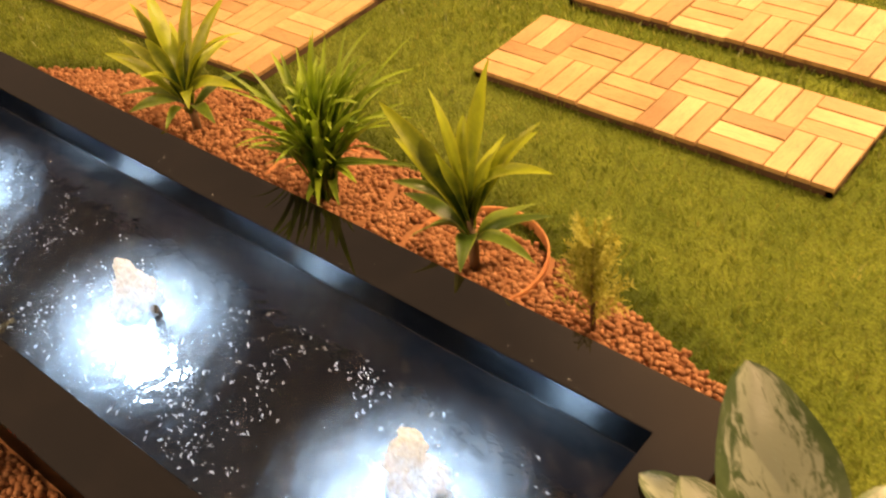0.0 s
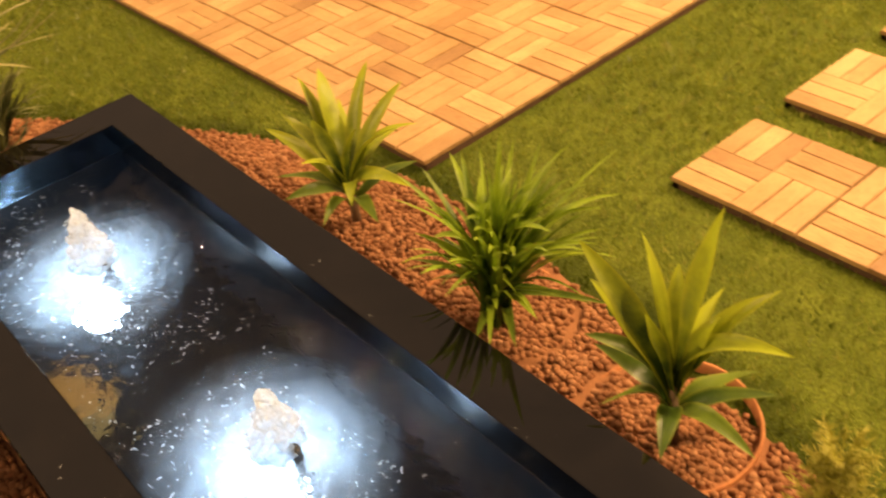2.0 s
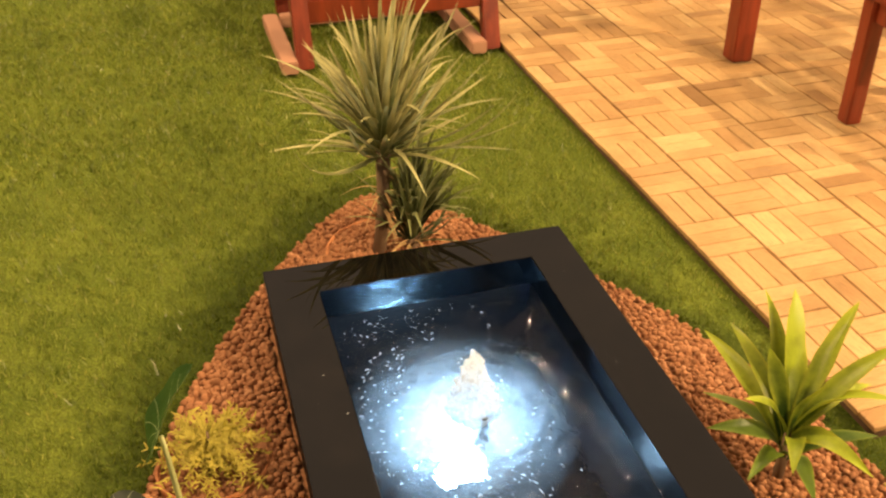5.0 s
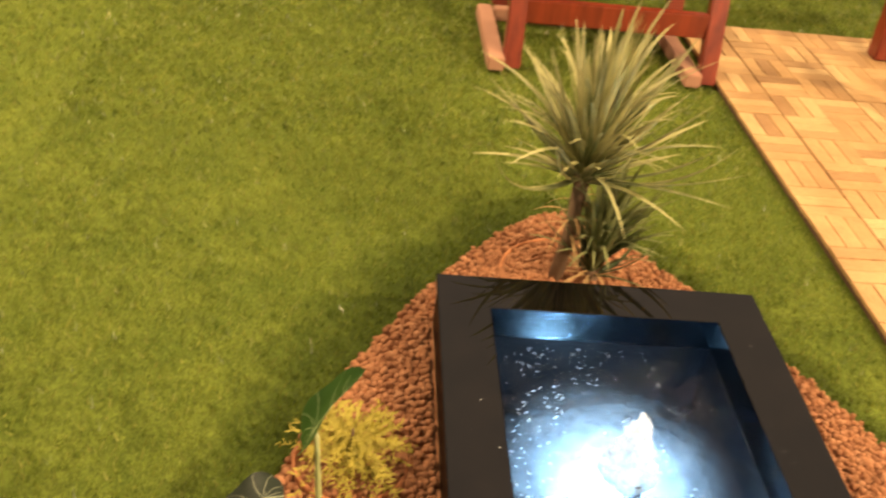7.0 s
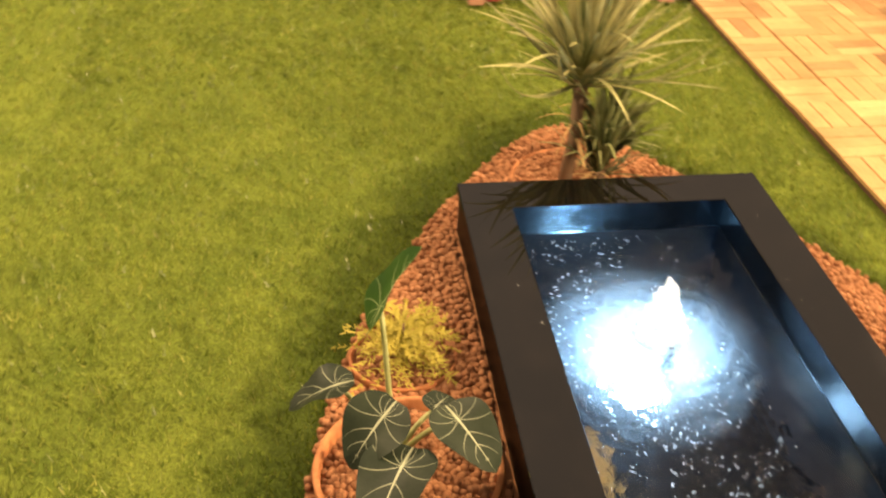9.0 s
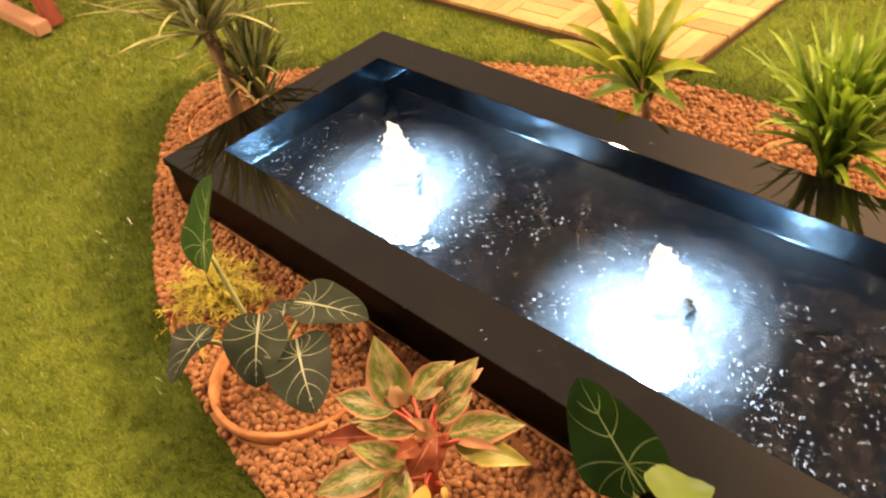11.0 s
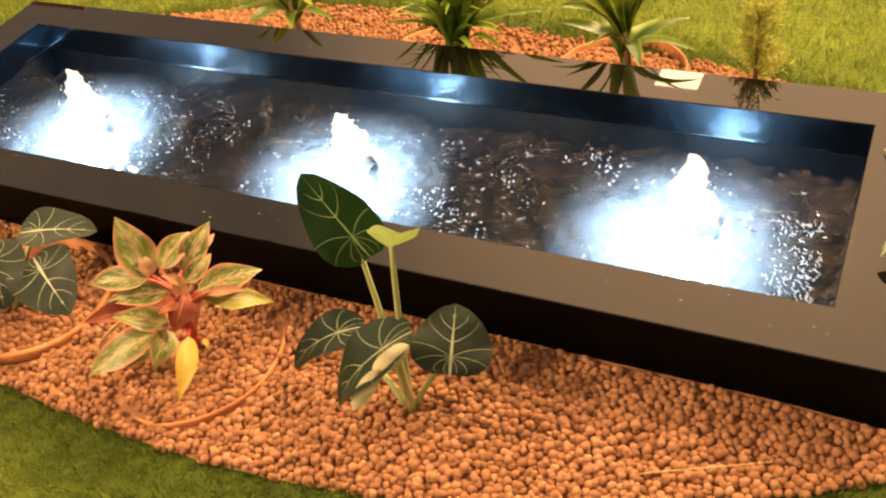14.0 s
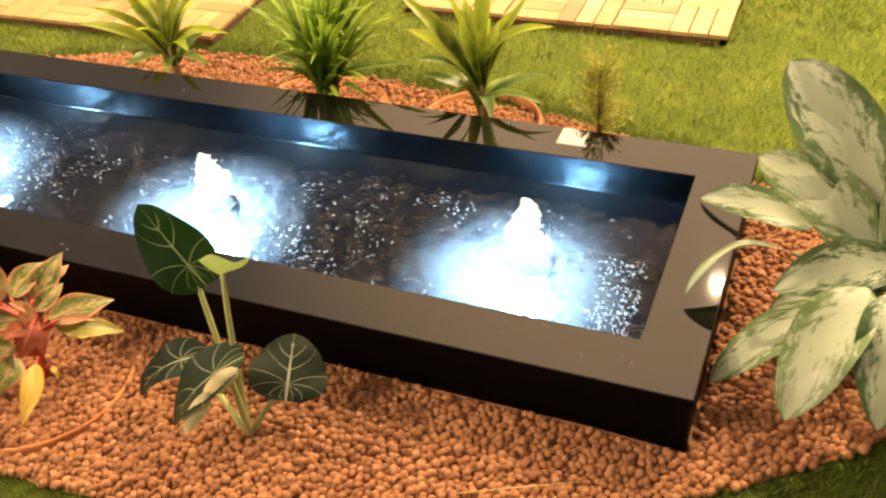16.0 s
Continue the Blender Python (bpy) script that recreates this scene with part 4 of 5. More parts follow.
SECOND_ALOCASIA = alocasia("alocasia", (1.535, -0.185, 0.02), "dark green alocasia with white-veined leaves on pale stalks", (
    ((1.498, -0.138, 0.298), (1.418, -0.138, 0.435), 0.050, (0.45, -0.80, 0.50), ALO_GREEN, 0.004),
    ((1.562, -0.176, 0.366), (1.540, -0.110, 0.330), 0.036, (0.0, 0.30, 0.95), ALO_BACK, 0.002),
    ((1.592, -0.143, 0.076), (1.572, -0.052, 0.138), 0.064, (0.45, -0.70, 0.8), ALO, 0.004),
    ((1.436, -0.118, 0.112), (1.320, -0.180, 0.040), 0.040, (-0.35, -0.35, 0.85), ALO_DARK, 0.026),
    ((1.578, -0.192, 0.222), (1.472, -0.270, 0.108), 0.052, (-0.62, -0.50, 0.6), ALO_DARK, 0.022),
))
for start, tip, half in (((1.590, -0.224, 0.232), (1.544, -0.262, 0.198), 0.014), ((1.554, -0.258, 0.206), (1.514, -0.292, 0.138), 0.013)):
    add_leaf(SECOND_ALOCASIA, CURLED, start, tip, half, shape=broad, arch=0.006, face=(0.40, -0.75, 0.5), fold=-0.35, segs=12, wave=0.25,
             name="curled_leaf_back", label="cream curled-over underside of a leaf")
alocasia("alocasia", (0.672, -0.190, 0.02), "dark alocasia with velvety silver-veined leaves in a buried pot", (
    ((0.652, -0.222, 0.272), (0.634, -0.142, 0.412), 0.050, (-0.05, -0.90, 0.42), ALO_FRESH, 0.006),
    ((0.712, -0.185, 0.178), (0.772, -0.262, 0.100), 0.056, (0.35, -0.30, 0.9), ALO, 0.010),
    ((0.775, -0.165, 0.140), (0.900, -0.232, 0.098), 0.062, (0.20, -0.35, 0.9), ALO, 0.010),
    ((0.632, -0.248, 0.152), (0.650, -0.355, 0.112), 0.055, (-0.25, -0.25, 0.95), ALO, 0.008),
    ((0.672, -0.102, 0.122), (0.805, -0.040, 0.104), 0.050, (0.1, -0.05, 1.0), ALO, 0.008),
    ((0.640, -0.120, 0.080), (0.600, -0.085, 0.075), 0.030, (0, 0, 1), ALO, 0.004),
))


RED_LEAVES = (
    ((1.075, -0.178, 0.183), (1.029, -0.156, 0.290), 0.028, 0, (0.61, -0.45, 0.65)),
    ((1.090, -0.125, 0.154), (1.112, -0.046, 0.205), 0.020, 0, (0.71, -0.35, 0.75)),
    ((1.063, -0.144, 0.166), (1.074, -0.063, 0.191), 0.020, 0, (0.41, -0.35, 0.85)),
    ((1.103, -0.141, 0.143), (1.124, -0.080, 0.165), 0.014, 0, (0.81, -0.25, 0.65)),
    ((1.128, -0.142, 0.131), (1.196, -0.050, 0.123), 0.023, 0, (0.51, -0.55, 0.95)),
    ((1.139, -0.143, 0.120), (1.218, -0.072, 0.065), 0.020, 3, (0.61, -0.55, 1.15)),
    ((1.153, -0.141, 0.135), (1.202, -0.109, 0.124), 0.007, 2, (0.61, -0.55, 1.15)),
    ((1.079, -0.189, 0.190), (0.979, -0.223, 0.186), 0.020, 0, (0.61, -0.55, 1.05)),
    ((1.104, -0.173, 0.151), (1.010, -0.231, 0.158), 0.018, 0, (0.71, -0.45, 1.25)),
    ((1.112, -0.213, 0.116), (1.050, -0.262, 0.166), 0.018, 0, (0.61, -0.25, 0.85)),
    ((1.085, -0.231, 0.101), (0.995, -0.318, 0.065), 0.026, 0, (0.51, -0.35, 0.95)),
    ((1.086, -0.231, 0.073), (0.973, -0.298, 0.056), 0.021, 0, (0.91, -0.45, 1.15)),
    ((1.109, -0.217, 0.107), (1.111, -0.280, 0.082), 0.021, 0, (0.71, -0.15, 0.65)),
    ((1.142, -0.210, 0.092), (1.173, -0.305, 0.050), 0.029, 1, (0.71, -0.35, 0.55)),
    ((1.134, -0.167, 0.167), (1.132, -0.202, 0.229), 0.007, 2, (0.71, -0.35, 0.75)),
    ((1.133, -0.185, 0.163), (1.140, -0.175, 0.211), 0.011, 2, (0.71, -0.35, 0.75)),
    ((1.118, -0.154, 0.131), (1.142, -0.189, 0.097), 0.012, 4, (0.61, -0.45, 0.65)),
    ((1.136, -0.180, 0.153), (1.129, -0.223, 0.116), 0.018, 4, (0.61, -0.45, 0.65)),
    ((1.128, -0.191, 0.156), (1.130, -0.238, 0.176), 0.012, 4, (0.61, -0.45, 0.65)),
    ((1.051, -0.210, 0.134), (0.999, -0.280, 0.154), 0.016, 4, (0.81, -0.45, 1.15)),
    ((1.136, -0.180, 0.052), (1.153, -0.191, 0.043), 0.008, 1, (0.81, -0.45, 1.15)),
    ((1.076, -0.177, 0.185), (1.058, -0.167, 0.221), 0.011, 2, (0.81, -0.45, 0.85)),
    ((1.095, -0.068, 0.153), (1.097, -0.032, 0.159), 0.006, 2, (0.61, -0.45, 0.85)),
)


def red_aglaonema(base, crown):
    """Each leaf: its base and tip, half its breadth, its material, and the way it faces."""
    plant = thing("red_aglaonema", base, "pink-edged green and red aglaonema with one yellowed leaf", "plant")
    young = leaf_material("pink_young_leaf", (0.46, 0.20, 0.11), (0.60, 0.38, 0.20), rough=0.45, bright=0.2)
    limp = leaf_material("yellow_edged_leaf", (0.16, 0.17, 0.03), (0.34, 0.31, 0.06), (0.56, 0.40, 0.18), 0.026, 0, None, ((0.60, 0.44, 0.12), 0.34, 0.14), 0.4, 0.15)
    rust = leaf_material("red_backed_leaf", (0.24, 0.050, 0.026), (0.40, 0.12, 0.055), (0.50, 0.22, 0.12), 0.03, 0, None, None, 0.45, 0.2)
    mats = (RED_AGL, RED_YELLOW, young, limp, rust)
    rng = random.Random(31)
    b, top = Vector(base), Vector(crown)
    bm = bmesh.new()
    tube(bm, [b - Vector((0, 0, 0.015)), b.lerp(top, 0.5) + Vector((0.004, 0, 0)), top], [0.010, 0.009, 0.005], 8)
    part("stem", bm, RED_STALK, plant, "", True)
    for start, tip, half, mat, face in RED_LEAVES:
        start, tip = Vector(start), Vector(tip)
        root = b.lerp(top, min(1.0, max(0.15, (start.z - b.z) / (top.z - b.z) - 0.22)))
        add_stalk(plant, RED_STALK, (root, root.lerp(start, 0.5) + Vector((0, 0, 0.008)), start), 0.0042, 0.0028)
        add_leaf(plant, mats[mat], start, tip, half * (0.66 if mat == 1 else 1.22), shape=pointed, arch=rng.uniform(0.004, 0.012), face=face, fold=rng.uniform(0.2, 0.45), segs=14,
                 wave=0.2, hang=rng.uniform(0.0, 0.010), twist=rng.uniform(-0.35, 0.35))
    return plant


RED_PLANT = red_aglaonema((1.107, -0.180, 0.02), (1.112, -0.172, 0.150))


def acuminate(s):
    return max(0.02, math.sin(math.pi * min(1.0, s ** 0.92)) ** 0.62 * (1.0 - 0.12 * s))


def white_aglaonema(base, crown):
    """Each leaf: its base and tip, half its breadth, the way it faces, and its arch."""
    plant = thing("white_aglaonema", base, "large aglaonema with cream-white leaves marbled dark green", "plant")
    green = material("green_stalk", (0.10, 0.16, 0.06), 0.45)
    b, top = Vector(base), Vector(crown)
    bm = bmesh.new()
    tube(bm, [b - Vector((0, 0, 0.015)), b.lerp(top, 0.5) + Vector((0.004, 0, 0)), top], [0.013, 0.012, 0.007], 8)
    part("stem", bm, green, plant, "", True)
    for start, tip, half, face, arch in (
            ((2.425, 0.385, 0.262), (2.252, 0.522, 0.442), 0.072, (0.10, -0.80, 0.62), 0.016),
            ((2.430, 0.335, 0.215), (2.230, 0.425, 0.312), 0.055, (0.05, -0.60, 0.80), 0.018),
            ((2.340, 0.438, 0.155), (2.134, 0.498, 0.155), 0.037, (0.00, -0.50, 0.86), 0.016),
            ((2.310, 0.318, 0.185), (2.160, 0.212, 0.168), 0.026, (-0.40, 0.35, 0.85), 0.034),
            ((2.470, 0.322, 0.200), (2.292, 0.232, 0.192), 0.047, (0.05, -0.62, 0.78), 0.026),
            ((2.385, 0.262, 0.135), (2.224, 0.116, 0.078), 0.040, (-0.20, -0.45, 0.85), 0.016),
            ((2.428, 0.240, 0.205), (2.343, 0.052, 0.098), 0.060, (-0.30, -0.62, 0.70), 0.022),
            ((2.470, 0.245, 0.200), (2.470, 0.062, 0.110), 0.060, (0.10, -0.62, 0.75), 0.022),
            ((2.450, 0.350, 0.210), (2.430, 0.545, 0.320), 0.052, (0.05, -0.55, 0.80), 0.018),
            ((2.500, 0.330, 0.240), (2.640, 0.440, 0.380), 0.058, (-0.15, -0.75, 0.65), 0.016),
            ((2.510, 0.270, 0.210), (2.670, 0.190, 0.270), 0.056, (0.10, -0.55, 0.80), 0.020),
            ((2.490, 0.240, 0.150), (2.630, 0.095, 0.115), 0.050, (0.25, -0.50, 0.80), 0.020),
            ((2.440, 0.320, 0.130), (2.325, 0.385, 0.120), 0.048, (-0.15, -0.45, 0.90), 0.012),
            ((2.440, 0.340, 0.165), (2.355, 0.500, 0.190), 0.046, (-0.05, -0.35, 0.93), 0.016),
            ((2.465, 0.360, 0.185), (2.530, 0.560, 0.235), 0.050, (0.05, -0.40, 0.90), 0.016),
            ((2.430, 0.295, 0.120), (2.290, 0.318, 0.075), 0.040, (-0.20, -0.30, 0.93), 0.014)):
        start, tip = Vector(start), Vector(tip)
        root = b.lerp(top, min(1.0, max(0.25, (start.z - b.z) / 0.20 - 0.1)))
        add_stalk(plant, green, (root, root.lerp(start, 0.5) + Vector((0, 0, 0.010)), start), 0.0055, 0.0032)
        add_leaf(plant, WHITE_AGL, start, tip, half, shape=acuminate, arch=arch, face=face, fold=0.22, segs=18, wave=0.16, hang=0.02)
    return plant


white_aglaonema((2.450, 0.285, 0.02), (2.445, 0.300, 0.190))


# ---------------------------------------------------------------- plants on the far side
def cordyline(base, leaves, label, seed, crown=0.12):
    """leaves: tip, half breadth, arch, and how far up the stem it springs."""
    rng = random.Random(seed)
    plant = thing("cordyline", base, label, "plant", "cordylines")
    b = Vector(base)
    top = b + Vector((0, 0, crown))
    bm = bmesh.new()
    tube(bm, [b - Vector((0, 0, 0.015)), b.lerp(top, 0.5) + Vector((0.002, 0.001, 0)), top + Vector((0, 0, 0.02))], [0.011, 0.010, 0.006], 8)
    part("stem", bm, BARK, plant, "", True)
    for tip, half, arch, up in leaves:
        tip = Vector(tip)
        low = up < 0.5
        start = b.lerp(top, up) + Vector((rng.uniform(-0.004, 0.004), rng.uniform(-0.004, 0.004), 0))
        way = tip - start
        face = Vector((-way.x, -way.y, 0)) * 0.9 + Vector((rng.uniform(-0.04, 0.04), rng.uniform(-0.04, 0.04), 0.06 + 0.5 * max(0.0, 0.16 - way.z)))
        add_leaf(plant, CORD_OLD if low else CORD, start, tip + Vector((0, 0, 0.012)), half * 1.02, shape=cordy, arch=arch, face=face, fold=rng.uniform(0.20, 0.50), segs=16, wave=rng.uniform(0.08, 0.26),
                 hang=rng.uniform(0.0, 0.015 if low else 0.05), twist=rng.uniform(-0.7, 0.7))
    return plant


cordyline((1.590, 0.800, 0.02), (
    ((1.593, 0.893, 0.462), 0.0225, 0.004, 0.95), ((1.416, 0.785, 0.340), 0.0215, 0.022, 0.85), ((1.412, 0.812, 0.268), 0.0210, 0.030, 0.75),
    ((1.480, 0.850, 0.365), 0.0150, 0.014, 0.90), ((1.530, 0.880, 0.330), 0.0190, 0.006, 0.80), ((1.648, 0.945, 0.292), 0.0180, 0.030, 0.80),
    ((1.745, 0.858, 0.300), 0.0195, 0.050, 0.85), ((1.690, 0.900, 0.330), 0.0150, 0.016, 0.90), ((1.565, 0.760, 0.300), 0.0140, 0.004, 1.00),
    ((1.470, 0.735, 0.215), 0.0200, 0.036, 0.45), ((1.452, 0.775, 0.150), 0.0185, 0.034, 0.35), ((1.540, 0.690, 0.140), 0.0190, 0.040, 0.40),
    ((1.655, 0.690, 0.120), 0.0200, 0.040, 0.40), ((1.705, 0.905, 0.105), 0.0195, 0.034, 0.40), ((1.745, 0.790, 0.110), 0.0190, 0.040, 0.35),
    ((1.640, 0.955, 0.085), 0.0180, 0.034, 0.30), ((1.500, 0.900, 0.120), 0.0175, 0.034, 0.30), ((1.630, 0.850, 0.300), 0.0140, 0.008, 0.95), ((1.560, 0.960, 0.220), 0.0170, 0.030, 0.60)),
          "lime green cordyline with broad strap leaves in a sunken pot", 4, 0.095)
cordyline((0.735, 0.810, 0.02), (
    ((0.585, 0.880, 0.340), 0.0230, 0.006, 0.95), ((0.545, 0.850, 0.310), 0.0150, 0.012, 0.90), ((0.655, 0.960, 0.320), 0.0200, 0.010, 0.95),
    ((0.760, 0.965, 0.300), 0.0185, 0.016, 0.85), ((0.835, 0.935, 0.250), 0.0190, 0.040, 0.80), ((0.500, 0.770, 0.195), 0.0170, 0.034, 0.70),
    ((0.530, 0.800, 0.225), 0.0150, 0.030, 0.75), ((0.655, 0.800, 0.265), 0.0170, 0.004, 1.00), ((0.885, 0.865, 0.185), 0.0185, 0.040, 0.60),
    ((0.600, 0.720, 0.120), 0.0175, 0.040, 0.40), ((0.690, 0.680, 0.120), 0.0185, 0.040, 0.40), ((0.810, 0.690, 0.110), 0.0175, 0.036, 0.35),
    ((0.870, 0.780, 0.100), 0.0175, 0.038, 0.35), ((0.640, 0.870, 0.250), 0.0170, 0.014, 0.80), ((0.790, 0.820, 0.260), 0.0165, 0.012, 0.90),
    ((0.560, 0.930, 0.200), 0.0175, 0.034, 0.60), ((0.720, 0.720, 0.200), 0.0170, 0.030, 0.60), ((0.700, 0.990, 0.190), 0.0170, 0.034, 0.60), ((0.850, 0.740, 0.170), 0.0170, 0.036, 0.55), ((0.780, 0.960, 0.110), 0.0180, 0.036, 0.35), ((0.620, 0.930, 0.130), 0.0170, 0.036, 0.35)),
          "bushy lime green cordyline with strap leaves", 9, 0.085)


def spider(base, seed):
    rng = random.Random(seed)
    plant = thing("spider_palm", base, "dense fresh green plant with long narrow arching leaves", "plant")
    b = Vector(base)
    for i in range(140):
        a = rng.uniform(0, 6.28)
        tall = i < 108
        e = rng.uniform(0.95, 1.5) if tall else rng.uniform(0.5, 1.1)
        d = rng.uniform(0.27, 0.39) if tall else rng.uniform(0.14, 0.21)
        tip = b + Vector((math.cos(a) * math.cos(e) * d * 1.1, math.sin(a) * math.cos(e) * d * 1.1, max(0.035, math.sin(e) * d * 0.92)))
        tip += Vector((0.015, 0.03, 0.01)) * (d / 0.3)
        way = tip - b
        face = Vector((-way.x, -way.y, 0)) * 0.9 + Vector((rng.uniform(-0.04, 0.04), rng.uniform(-0.04, 0.04), 0.12))
        start = b + Vector((rng.uniform(-0.022, 0.022), rng.uniform(-0.022, 0.022), 0.0 if tall else rng.uniform(0.0, 0.05)))
        add_leaf(plant, SPIDER if tall or rng.random() < 0.4 else CORD_OLD, start, tip, rng.uniform(0.006, 0.012), shape=strap, arch=rng.uniform(0.015, 0.05), face=face, fold=0.45, segs=11,
                 hang=rng.uniform(0.0, 0.075) if tall else 0.015, twist=rng.uniform(-0.7, 0.7))
    return plant


spider((1.185, 0.800, 0.02), 21)


def yucca(base, seed):
    rng = random.Random(seed)
    plant = thing("dracaena", base, "spiky grey-green dracaena with two heads of narrow blades", "plant")
    b = Vector(base)
    heads = (((-0.175, 0.292, 0.0), (-0.258, 0.330, 0.245), 0.40, 165, 0.0115, 0.36), ((-0.185, 0.375, 0.0), (-0.182, 0.375, 0.040), 0.265, 150, 0.0085, 0.80))
    for foot, head, reach, count, width, low in heads:
        foot, head = Vector(foot) + Vector((0, 0, 0.005)), Vector(head)
        bm = bmesh.new()
        tube(bm, [foot, foot.lerp(head, 0.5) + Vector((0.006, 0.004, 0)), head], [0.017, 0.015, 0.019], 9)
        part("trunk", bm, BARK, plant, "", True)
        for i in range(count):
            a = i * 2.39996 + rng.uniform(-0.2, 0.2)
            s = (i + 0.5) / count
            e = low + (1.5 - low) * s ** 0.8 + rng.uniform(-0.2, 0.2)
            d = reach * rng.uniform(0.62, 1.05) * (0.85 + 0.12 * s)
            way = Vector((math.cos(a) * math.cos(e), math.sin(a) * math.cos(e), math.sin(e)))
            start = head + Vector((0, 0, -0.035 * (1 - s) + 0.01)) + way * 0.012
            tip = start + way * d + Vector((rng.gauss(0, 0.03), rng.gauss(0, 0.03) + 0.02, -0.08 * (1 - s) * rng.random()))
            add_leaf(plant, YUCCA if reach > 0.3 else YUCCA_DARK, start, tip, width * rng.uniform(0.8, 1.15), shape=blade_shape, arch=rng.uniform(-0.01, 0.035) - 0.075 * (1 - s) * rng.random() if rng.random() < 0.3 else rng.uniform(0.0, 0.06), face=Vector((way.x * -0.5, way.y * -0.5, 0.6)), fold=0.35, segs=10)
        # dry blades hanging on the trunk
        for _ in range(16):
            a = rng.uniform(0, 6.28)
            k = rng.uniform(0.35, 0.95)
            start = foot.lerp(head, k)
            tip = start + Vector((math.cos(a) * 0.10, math.sin(a) * 0.10, -0.05 + rng.uniform(-0.03, 0.05)))
            tip.z = max(0.012, tip.z)
            add_leaf(plant, STRAW, start, tip, 0.004, shape=blade_shape, arch=0.015, fold=0.3, segs=6, name="dry_leaf")
    return plant


yucca((-0.20, 0.33, 0.02), 5)


def conifer(name, base, height, spread, mat, label, sprays, seed, drop=0.0, fine=1.0, rise=0.0):
    """A small feathery conifer: many short twigs, each with rows of scale-like needles."""
    rng = random.Random(seed)
    plant = thing(name, base, label, "plant")
    b = Vector(base)
    bm = bmesh.new()
    tube(bm, [b - Vector((0, 0, 0.012)), b + Vector((0, 0, height * 0.8))], [0.006, 0.002], 6)
    part("stem", bm, BARK, plant, "", True)
    bm = bmesh.new()
    uvl = bm.loops.layers.uv.verify()
    for _ in range(sprays):
        s = rng.uniform(0.05, 0.9)
        a = rng.uniform(0, 6.28)
        root = b + Vector((0, 0, height * s * 0.8))
        reach = spread * (1 - 0.55 * s) * rng.uniform(0.55, 1.1)
        lift = height * (rng.uniform(0.10, 0.30) + rise) - drop * rng.random() * height
        tip = root + Vector((math.cos(a) * reach, math.sin(a) * reach, lift))
        mid = root.lerp(tip, 0.5) + Vector((0, 0, 0.012))
        k = 12
        for i in range(k):
            t = (i + 1) / k
            p = bezier(root, mid, tip, t)
            d = (tip - root).normalized()
            for sgn in (-1, 1):
                q = Vector((rng.gauss(0, 1), rng.gauss(0, 1), rng.gauss(0.2, 1))).normalized()
                e = (d * 0.7 + q * 0.75).normalized() * rng.uniform(0.010, 0.019)
                w = e.cross(Vector((0.3, 0.2, 1))).normalized() * 0.0024 * fine
                f = bm.faces.new([bm.verts.new(p - w), bm.verts.new(p + w), bm.verts.new(p + e * 0.6 + w * 1.3), bm.verts.new(p + e)])
                for loop in f.loops:
                    loop[uvl].uv = (0.5, t)
    part("foliage", bm, mat, plant)
    return plant


conifer("golden_conifer", (0.425, -0.150, 0.018), 0.095, 0.140, GOLD, "low yellow feathery conifer in a buried pot", 88, 31, 0.35, 0.7)
conifer("small_conifer", (1.865, 0.790, 0.018), 0.245, 0.072, OLIVE, "small upright olive-yellow feathery conifer", 100, 32, 0.0, 0.5, 0.04)

# a withered stalk bent over the rim of the pot
bm = bmesh.new()
tube(bm, [(0.955, -0.262, 0.030), (0.962, -0.245, 0.060), (0.990, -0.215, 0.085), (1.035, -0.185, 0.088), (1.066, -0.168, 0.050)], [0.0022, 0.0028, 0.0030, 0.0030, 0.0034], 6)
part("withered_stalk", bm, STRAW, RED_PLANT, "dry brown bent stalk", True)

# a dry stalk lying on the pebbles
bm = bmesh.new()
tube(bm, [(1.905, -0.195, 0.030), (1.98, -0.165, 0.036), (2.075, -0.118, 0.032)], [0.0012, 0.0016, 0.0008], 6)
tagged(part("dry_stalk", bm, STRAW, None, "", True), "thin dry straw-coloured stalk lying on the pebbles", "twig")


# ---------------------------------------------------------------- garden chairs on the deck
def bar(bm, a, b, w, d, bevel=0.004):
    """A square bar from a to b."""
    a, b = Vector(a), Vector(b)
    t = (b - a)
    q = t.to_track_quat("Z", "Y").to_matrix().to_4x4()
    m = Matrix.Translation((a + b) / 2) @ q @ Matrix.Diagonal((w, d, t.length, 1))
    r = bmesh.ops.create_cube(bm, size=1, matrix=m)
    es = list({e for v in r["verts"] for e in v.link_edges})
    bmesh.ops.bevel(bm, geom=es, offset=bevel, segments=2, affect="EDGES")


def add_bar(parent, name, a, b, w, d, mat=RED, label=""):
    bm = bmesh.new()
    bar(bm, a, b, w, d)
    return part(name, bm, mat, parent, label)


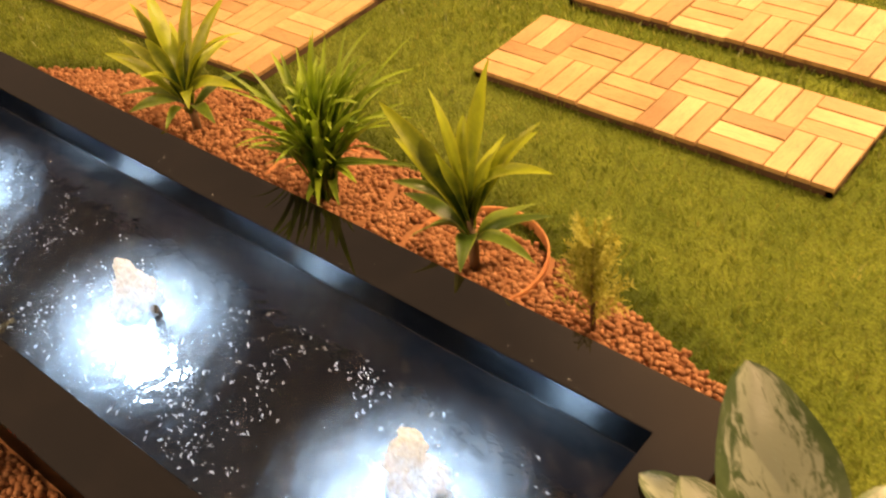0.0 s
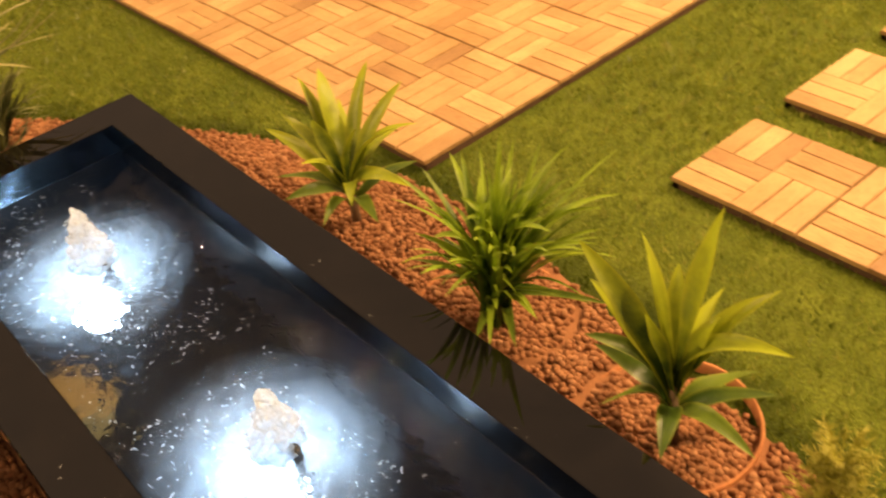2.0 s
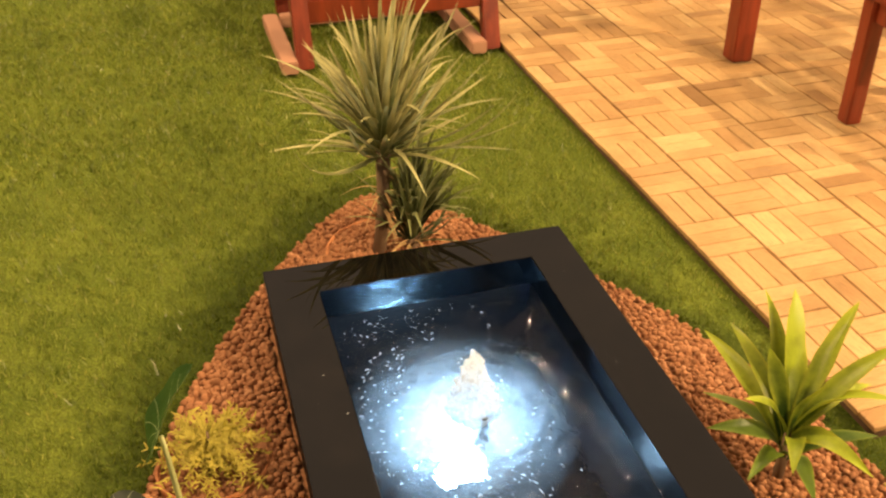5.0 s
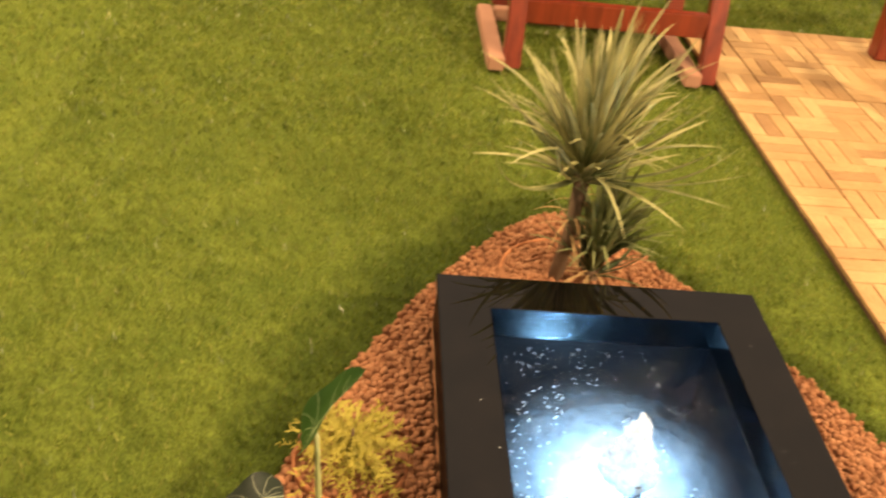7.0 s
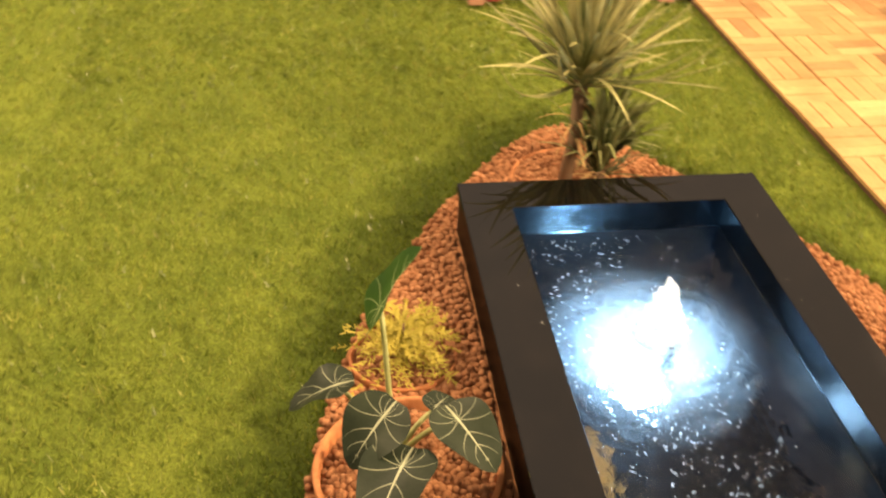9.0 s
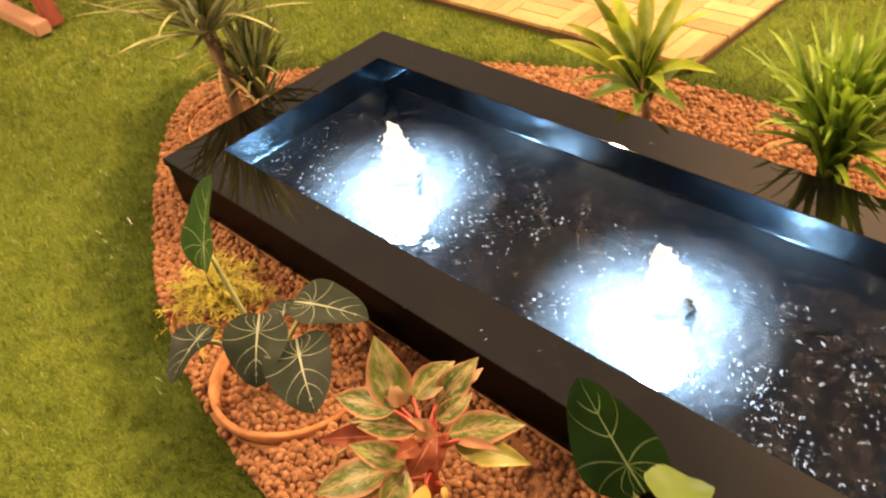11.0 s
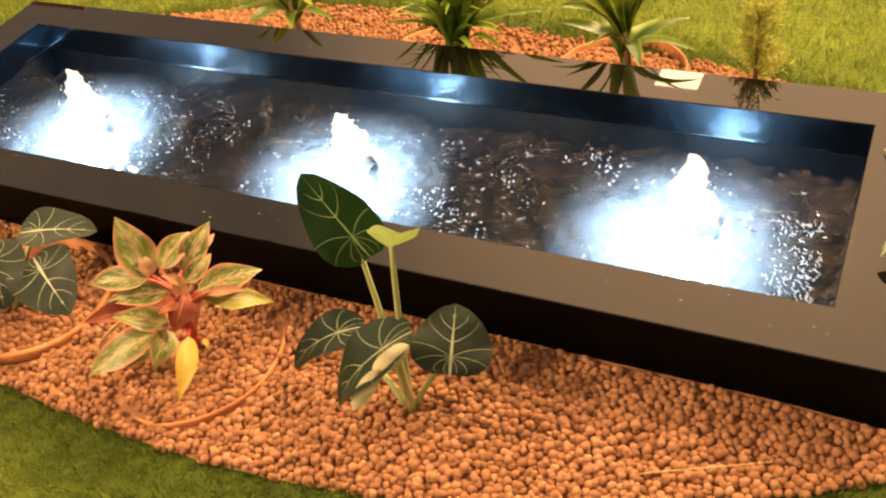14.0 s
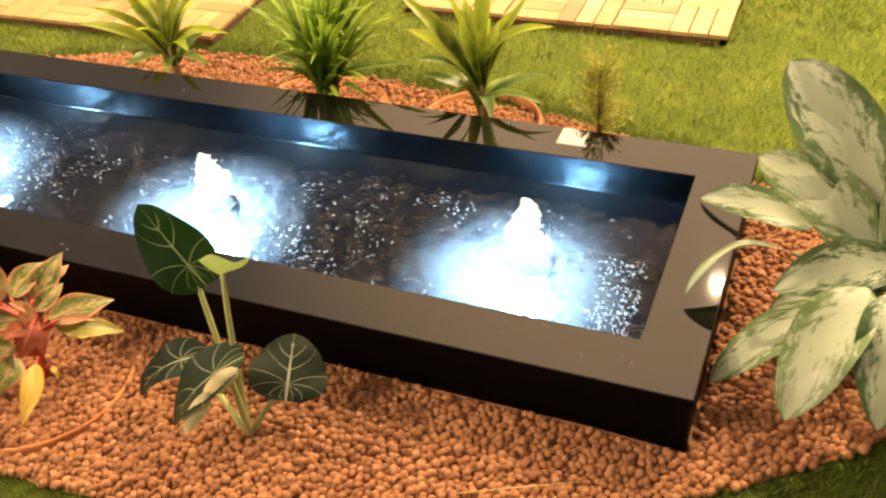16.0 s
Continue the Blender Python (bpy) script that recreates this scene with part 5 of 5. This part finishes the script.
def lounge_chair():
    c = thing("garden_chair", (-1.70, 0.64, 0), "red-stained wooden garden chair on flat ground runners", "chair")
    y0, y1, x0, x1, x2 = 0.305, 0.968, -1.385, -1.90, -1.815
    for y in (y0, y1):
        add_bar(c, "runner", (x0 + 0.045, y - 0.056, 0.028), (x2 - 0.025, y - 0.062, 0.028), 0.055, 0.045, PALE_WOOD, "bare pinkish wood runner")
        add_bar(c, "leg", (x0, y, 0.004), (x0 - 0.11, y, 0.42), 0.058, 0.05)
        add_bar(c, "rear_leg", (x1, y, 0.03), (x1 - 0.06, y, 0.40), 0.058, 0.05)
        add_bar(c, "armrest", (x0 - 0.06, y, 0.435), (x1 - 0.10, y, 0.435), 0.075, 0.03)
    add_bar(c, "front_rail", (x0 - 0.052, y0 + 0.025, 0.188), (x0 - 0.052, y1 - 0.025, 0.188), 0.035, 0.080)
    add_bar(c, "rear_runner", (x2, y0 - 0.028, 0.029), (x2, y1 - 0.092, 0.029), 0.05, 0.044, PALE_WOOD)
    for i in range(6):
        x = x0 - 0.11 - i * 0.078
        add_bar(c, "seat_slat", (x, y0 + 0.02, 0.315 - i * 0.012), (x, y1 - 0.02, 0.315 - i * 0.012), 0.065, 0.022)
    for i in range(5):
        y = y0 + 0.08 + i * 0.125
        add_bar(c, "back_slat", (x1 - 0.02, y, 0.26), (x1 - 0.22, y, 0.78), 0.022, 0.06)
    add_bar(c, "top_rail", (x1 - 0.215, y0, 0.79), (x1 - 0.215, y1, 0.79), 0.03, 0.07)


lounge_chair()


def stool(x0, x1, y0, y1, height, leg, label, name="garden_stool"):
    s = thing(name, ((x0 + x1) / 2, (y0 + y1) / 2, 0.027), label, "stool" if "stool" in name else "table")
    for x in (x0, x1):
        for y in (y0, y1):
            add_bar(s, "leg", (x, y, 0.0275), (x, y, height - 0.02), leg, leg)
    for y in (y0, y1):
        add_bar(s, "apron", (x0 + leg / 2, y, height - 0.06), (x1 - leg / 2, y, height - 0.06), 0.022, 0.06)
    n = 6
    for i in range(n):
        y = y0 - 0.03 + (y1 - y0 + 0.06) * i / (n - 1)
        add_bar(s, "top_slat", (x0 - 0.04, y, height), (x1 + 0.04, y, height), (y1 - y0 + 0.06) / n * 0.94, 0.024)


stool(-0.465, -0.128, 1.785, 2.13, 0.43, 0.050, "red-stained wooden garden stool with square legs")
stool(-1.72, -1.00, 1.72, 2.42, 0.77, 0.072, "red-stained low wooden garden table with thick legs", "garden_table")


# ---------------------------------------------------------------- wooden decks
SQ = 0.1525


def slat_mesh():
    """One slat 0.149 long, 0.0475 wide and 0.011 high, with worn top edges; its UV runs along the grain."""
    l, w, h, e = 0.0745, 0.02375, 0.011, 0.0014
    vs = []
    for z, i in ((0, 0), (h - e, 0), (h, e)):
        vs += [(-l + i, -w + i, z), (l - i, -w + i, z), (l - i, w - i, z), (-l + i, w - i, z)]
    fs = [(8, 9, 10, 11)]
    for a in (0, 4):
        fs += [(a + k, a + (k + 1) % 4, a + 4 + (k + 1) % 4, a + 4 + k) for k in range(4)]
    return vs, fs


SLAT_V, SLAT_F = slat_mesh()


def slat_data(name, poses):
    """A mesh of one or more slats at the given (x, y, turn, z)."""
    verts, faces, uvs = [], [], []
    for x, y, a, z in poses:
        base, ca, sa = len(verts), math.cos(a), math.sin(a)
        verts += [(x + vx * ca - vy * sa, y + vx * sa + vy * ca, z + vz) for vx, vy, vz in SLAT_V]
        for f in SLAT_F:
            faces.append(tuple(base + k for k in f))
            uvs += [(SLAT_V[k][0] * 5 + 0.5, SLAT_V[k][1] * 5 + 0.5) for k in f]
    me = bpy.data.meshes.new(name)
    me.from_pydata(verts, [], faces)
    layer = me.uv_layers.new(name="UVMap")
    layer.data.foreach_set("uv", np.array(uvs, dtype=np.float32).ravel())
    me.materials.append(WOOD)
    return me


ONE_SLAT = slat_data("slat", [(0, 0, 0, 0)])


def deck(name, corner, columns, rows, turn, label, pick=None, parity=0, kind="structure", lag=0):
    """Squares of three slats, laid crosswise in turn, on dark battens. corner: near left; columns run to +x, rows to +y.
    lag: 1 where the tiles, two squares wide, begin with half a tile."""
    rng = random.Random(name + str(corner))
    w, d = columns * SQ, rows * SQ
    m = Matrix.Translation((*corner, 0)) @ Matrix.Rotation(turn, 4, "Z")
    d0 = thing(name, corner + (0,), label, "deck", "", kind)
    d0.rotation_euler = (0, 0, turn)
    bm = bmesh.new()
    n = max(2, rows * 2)
    for i in range(n):
        y = 0.02 + (d - 0.04) * i / (n - 1)
        box(bm, (0.004, y - 0.014, -0.004), (w - 0.004, y + 0.014, 0.0122))
    for x in (0.012, w - 0.012):
        box(bm, (x - 0.008, 0.006, -0.004), (x + 0.008, d - 0.006, 0.0120))
    base = part("batten_grid", bm, BATTEN, None)
    base.parent = d0
    rest = []
    for c in range(columns):
        for r in range(rows):
            along_x = (c + r + parity) % 2 == 0
            wob = rng.uniform(-0.0012, 0.0012)
            for k in (-1, 0, 1):
                x, y = (c + 0.5 + (0.006 if c % 2 == 0 else -0.006) * (1 - lag)) * SQ, (r + 0.5 + (0.009 if (r + lag) % 2 == 0 else -0.009)) * SQ
                x, y = (x, y + k * SQ / 3) if along_x else (x + k * SQ / 3, y)
                a = (0 if along_x else math.pi / 2) + rng.uniform(-0.006, 0.006) + (math.pi if rng.random() < 0.5 else 0)
                z = 0.0135 + wob + rng.uniform(-0.0008, 0.0008)
                if pick is None or pick(c, r):
                    ob = new("slat", ONE_SLAT)
                    ob.matrix_basis = Matrix.Translation((x, y, z)) @ Matrix.Rotation(a, 4, "Z")
                    ob.parent = d0
                else:
                    rest.append((x, y, a, z))
    if rest:
        ob = new("far_slats", slat_data("far_slats", rest))
        ob.parent = d0
        tagged(ob, "more deck slats of the same wood", "", "", "stuff")
    return d0


for y0 in (1.352, 1.765, 2.178):
    deck("stepping_deck", (1.142, y0), 6, 2, 0.0, "narrow stepping pad of crosswise hardwood slats on the lawn", parity=0, kind="")
DECK_TURN = 0.02
deck("wooden_deck", (-1.905, 0.992), 17, 16, DECK_TURN, "large golden-brown deck of crosswise hardwood slat tiles", pick=lambda c, r: r < 6 and (c + r * 0.0) >= 1, parity=1, lag=1)
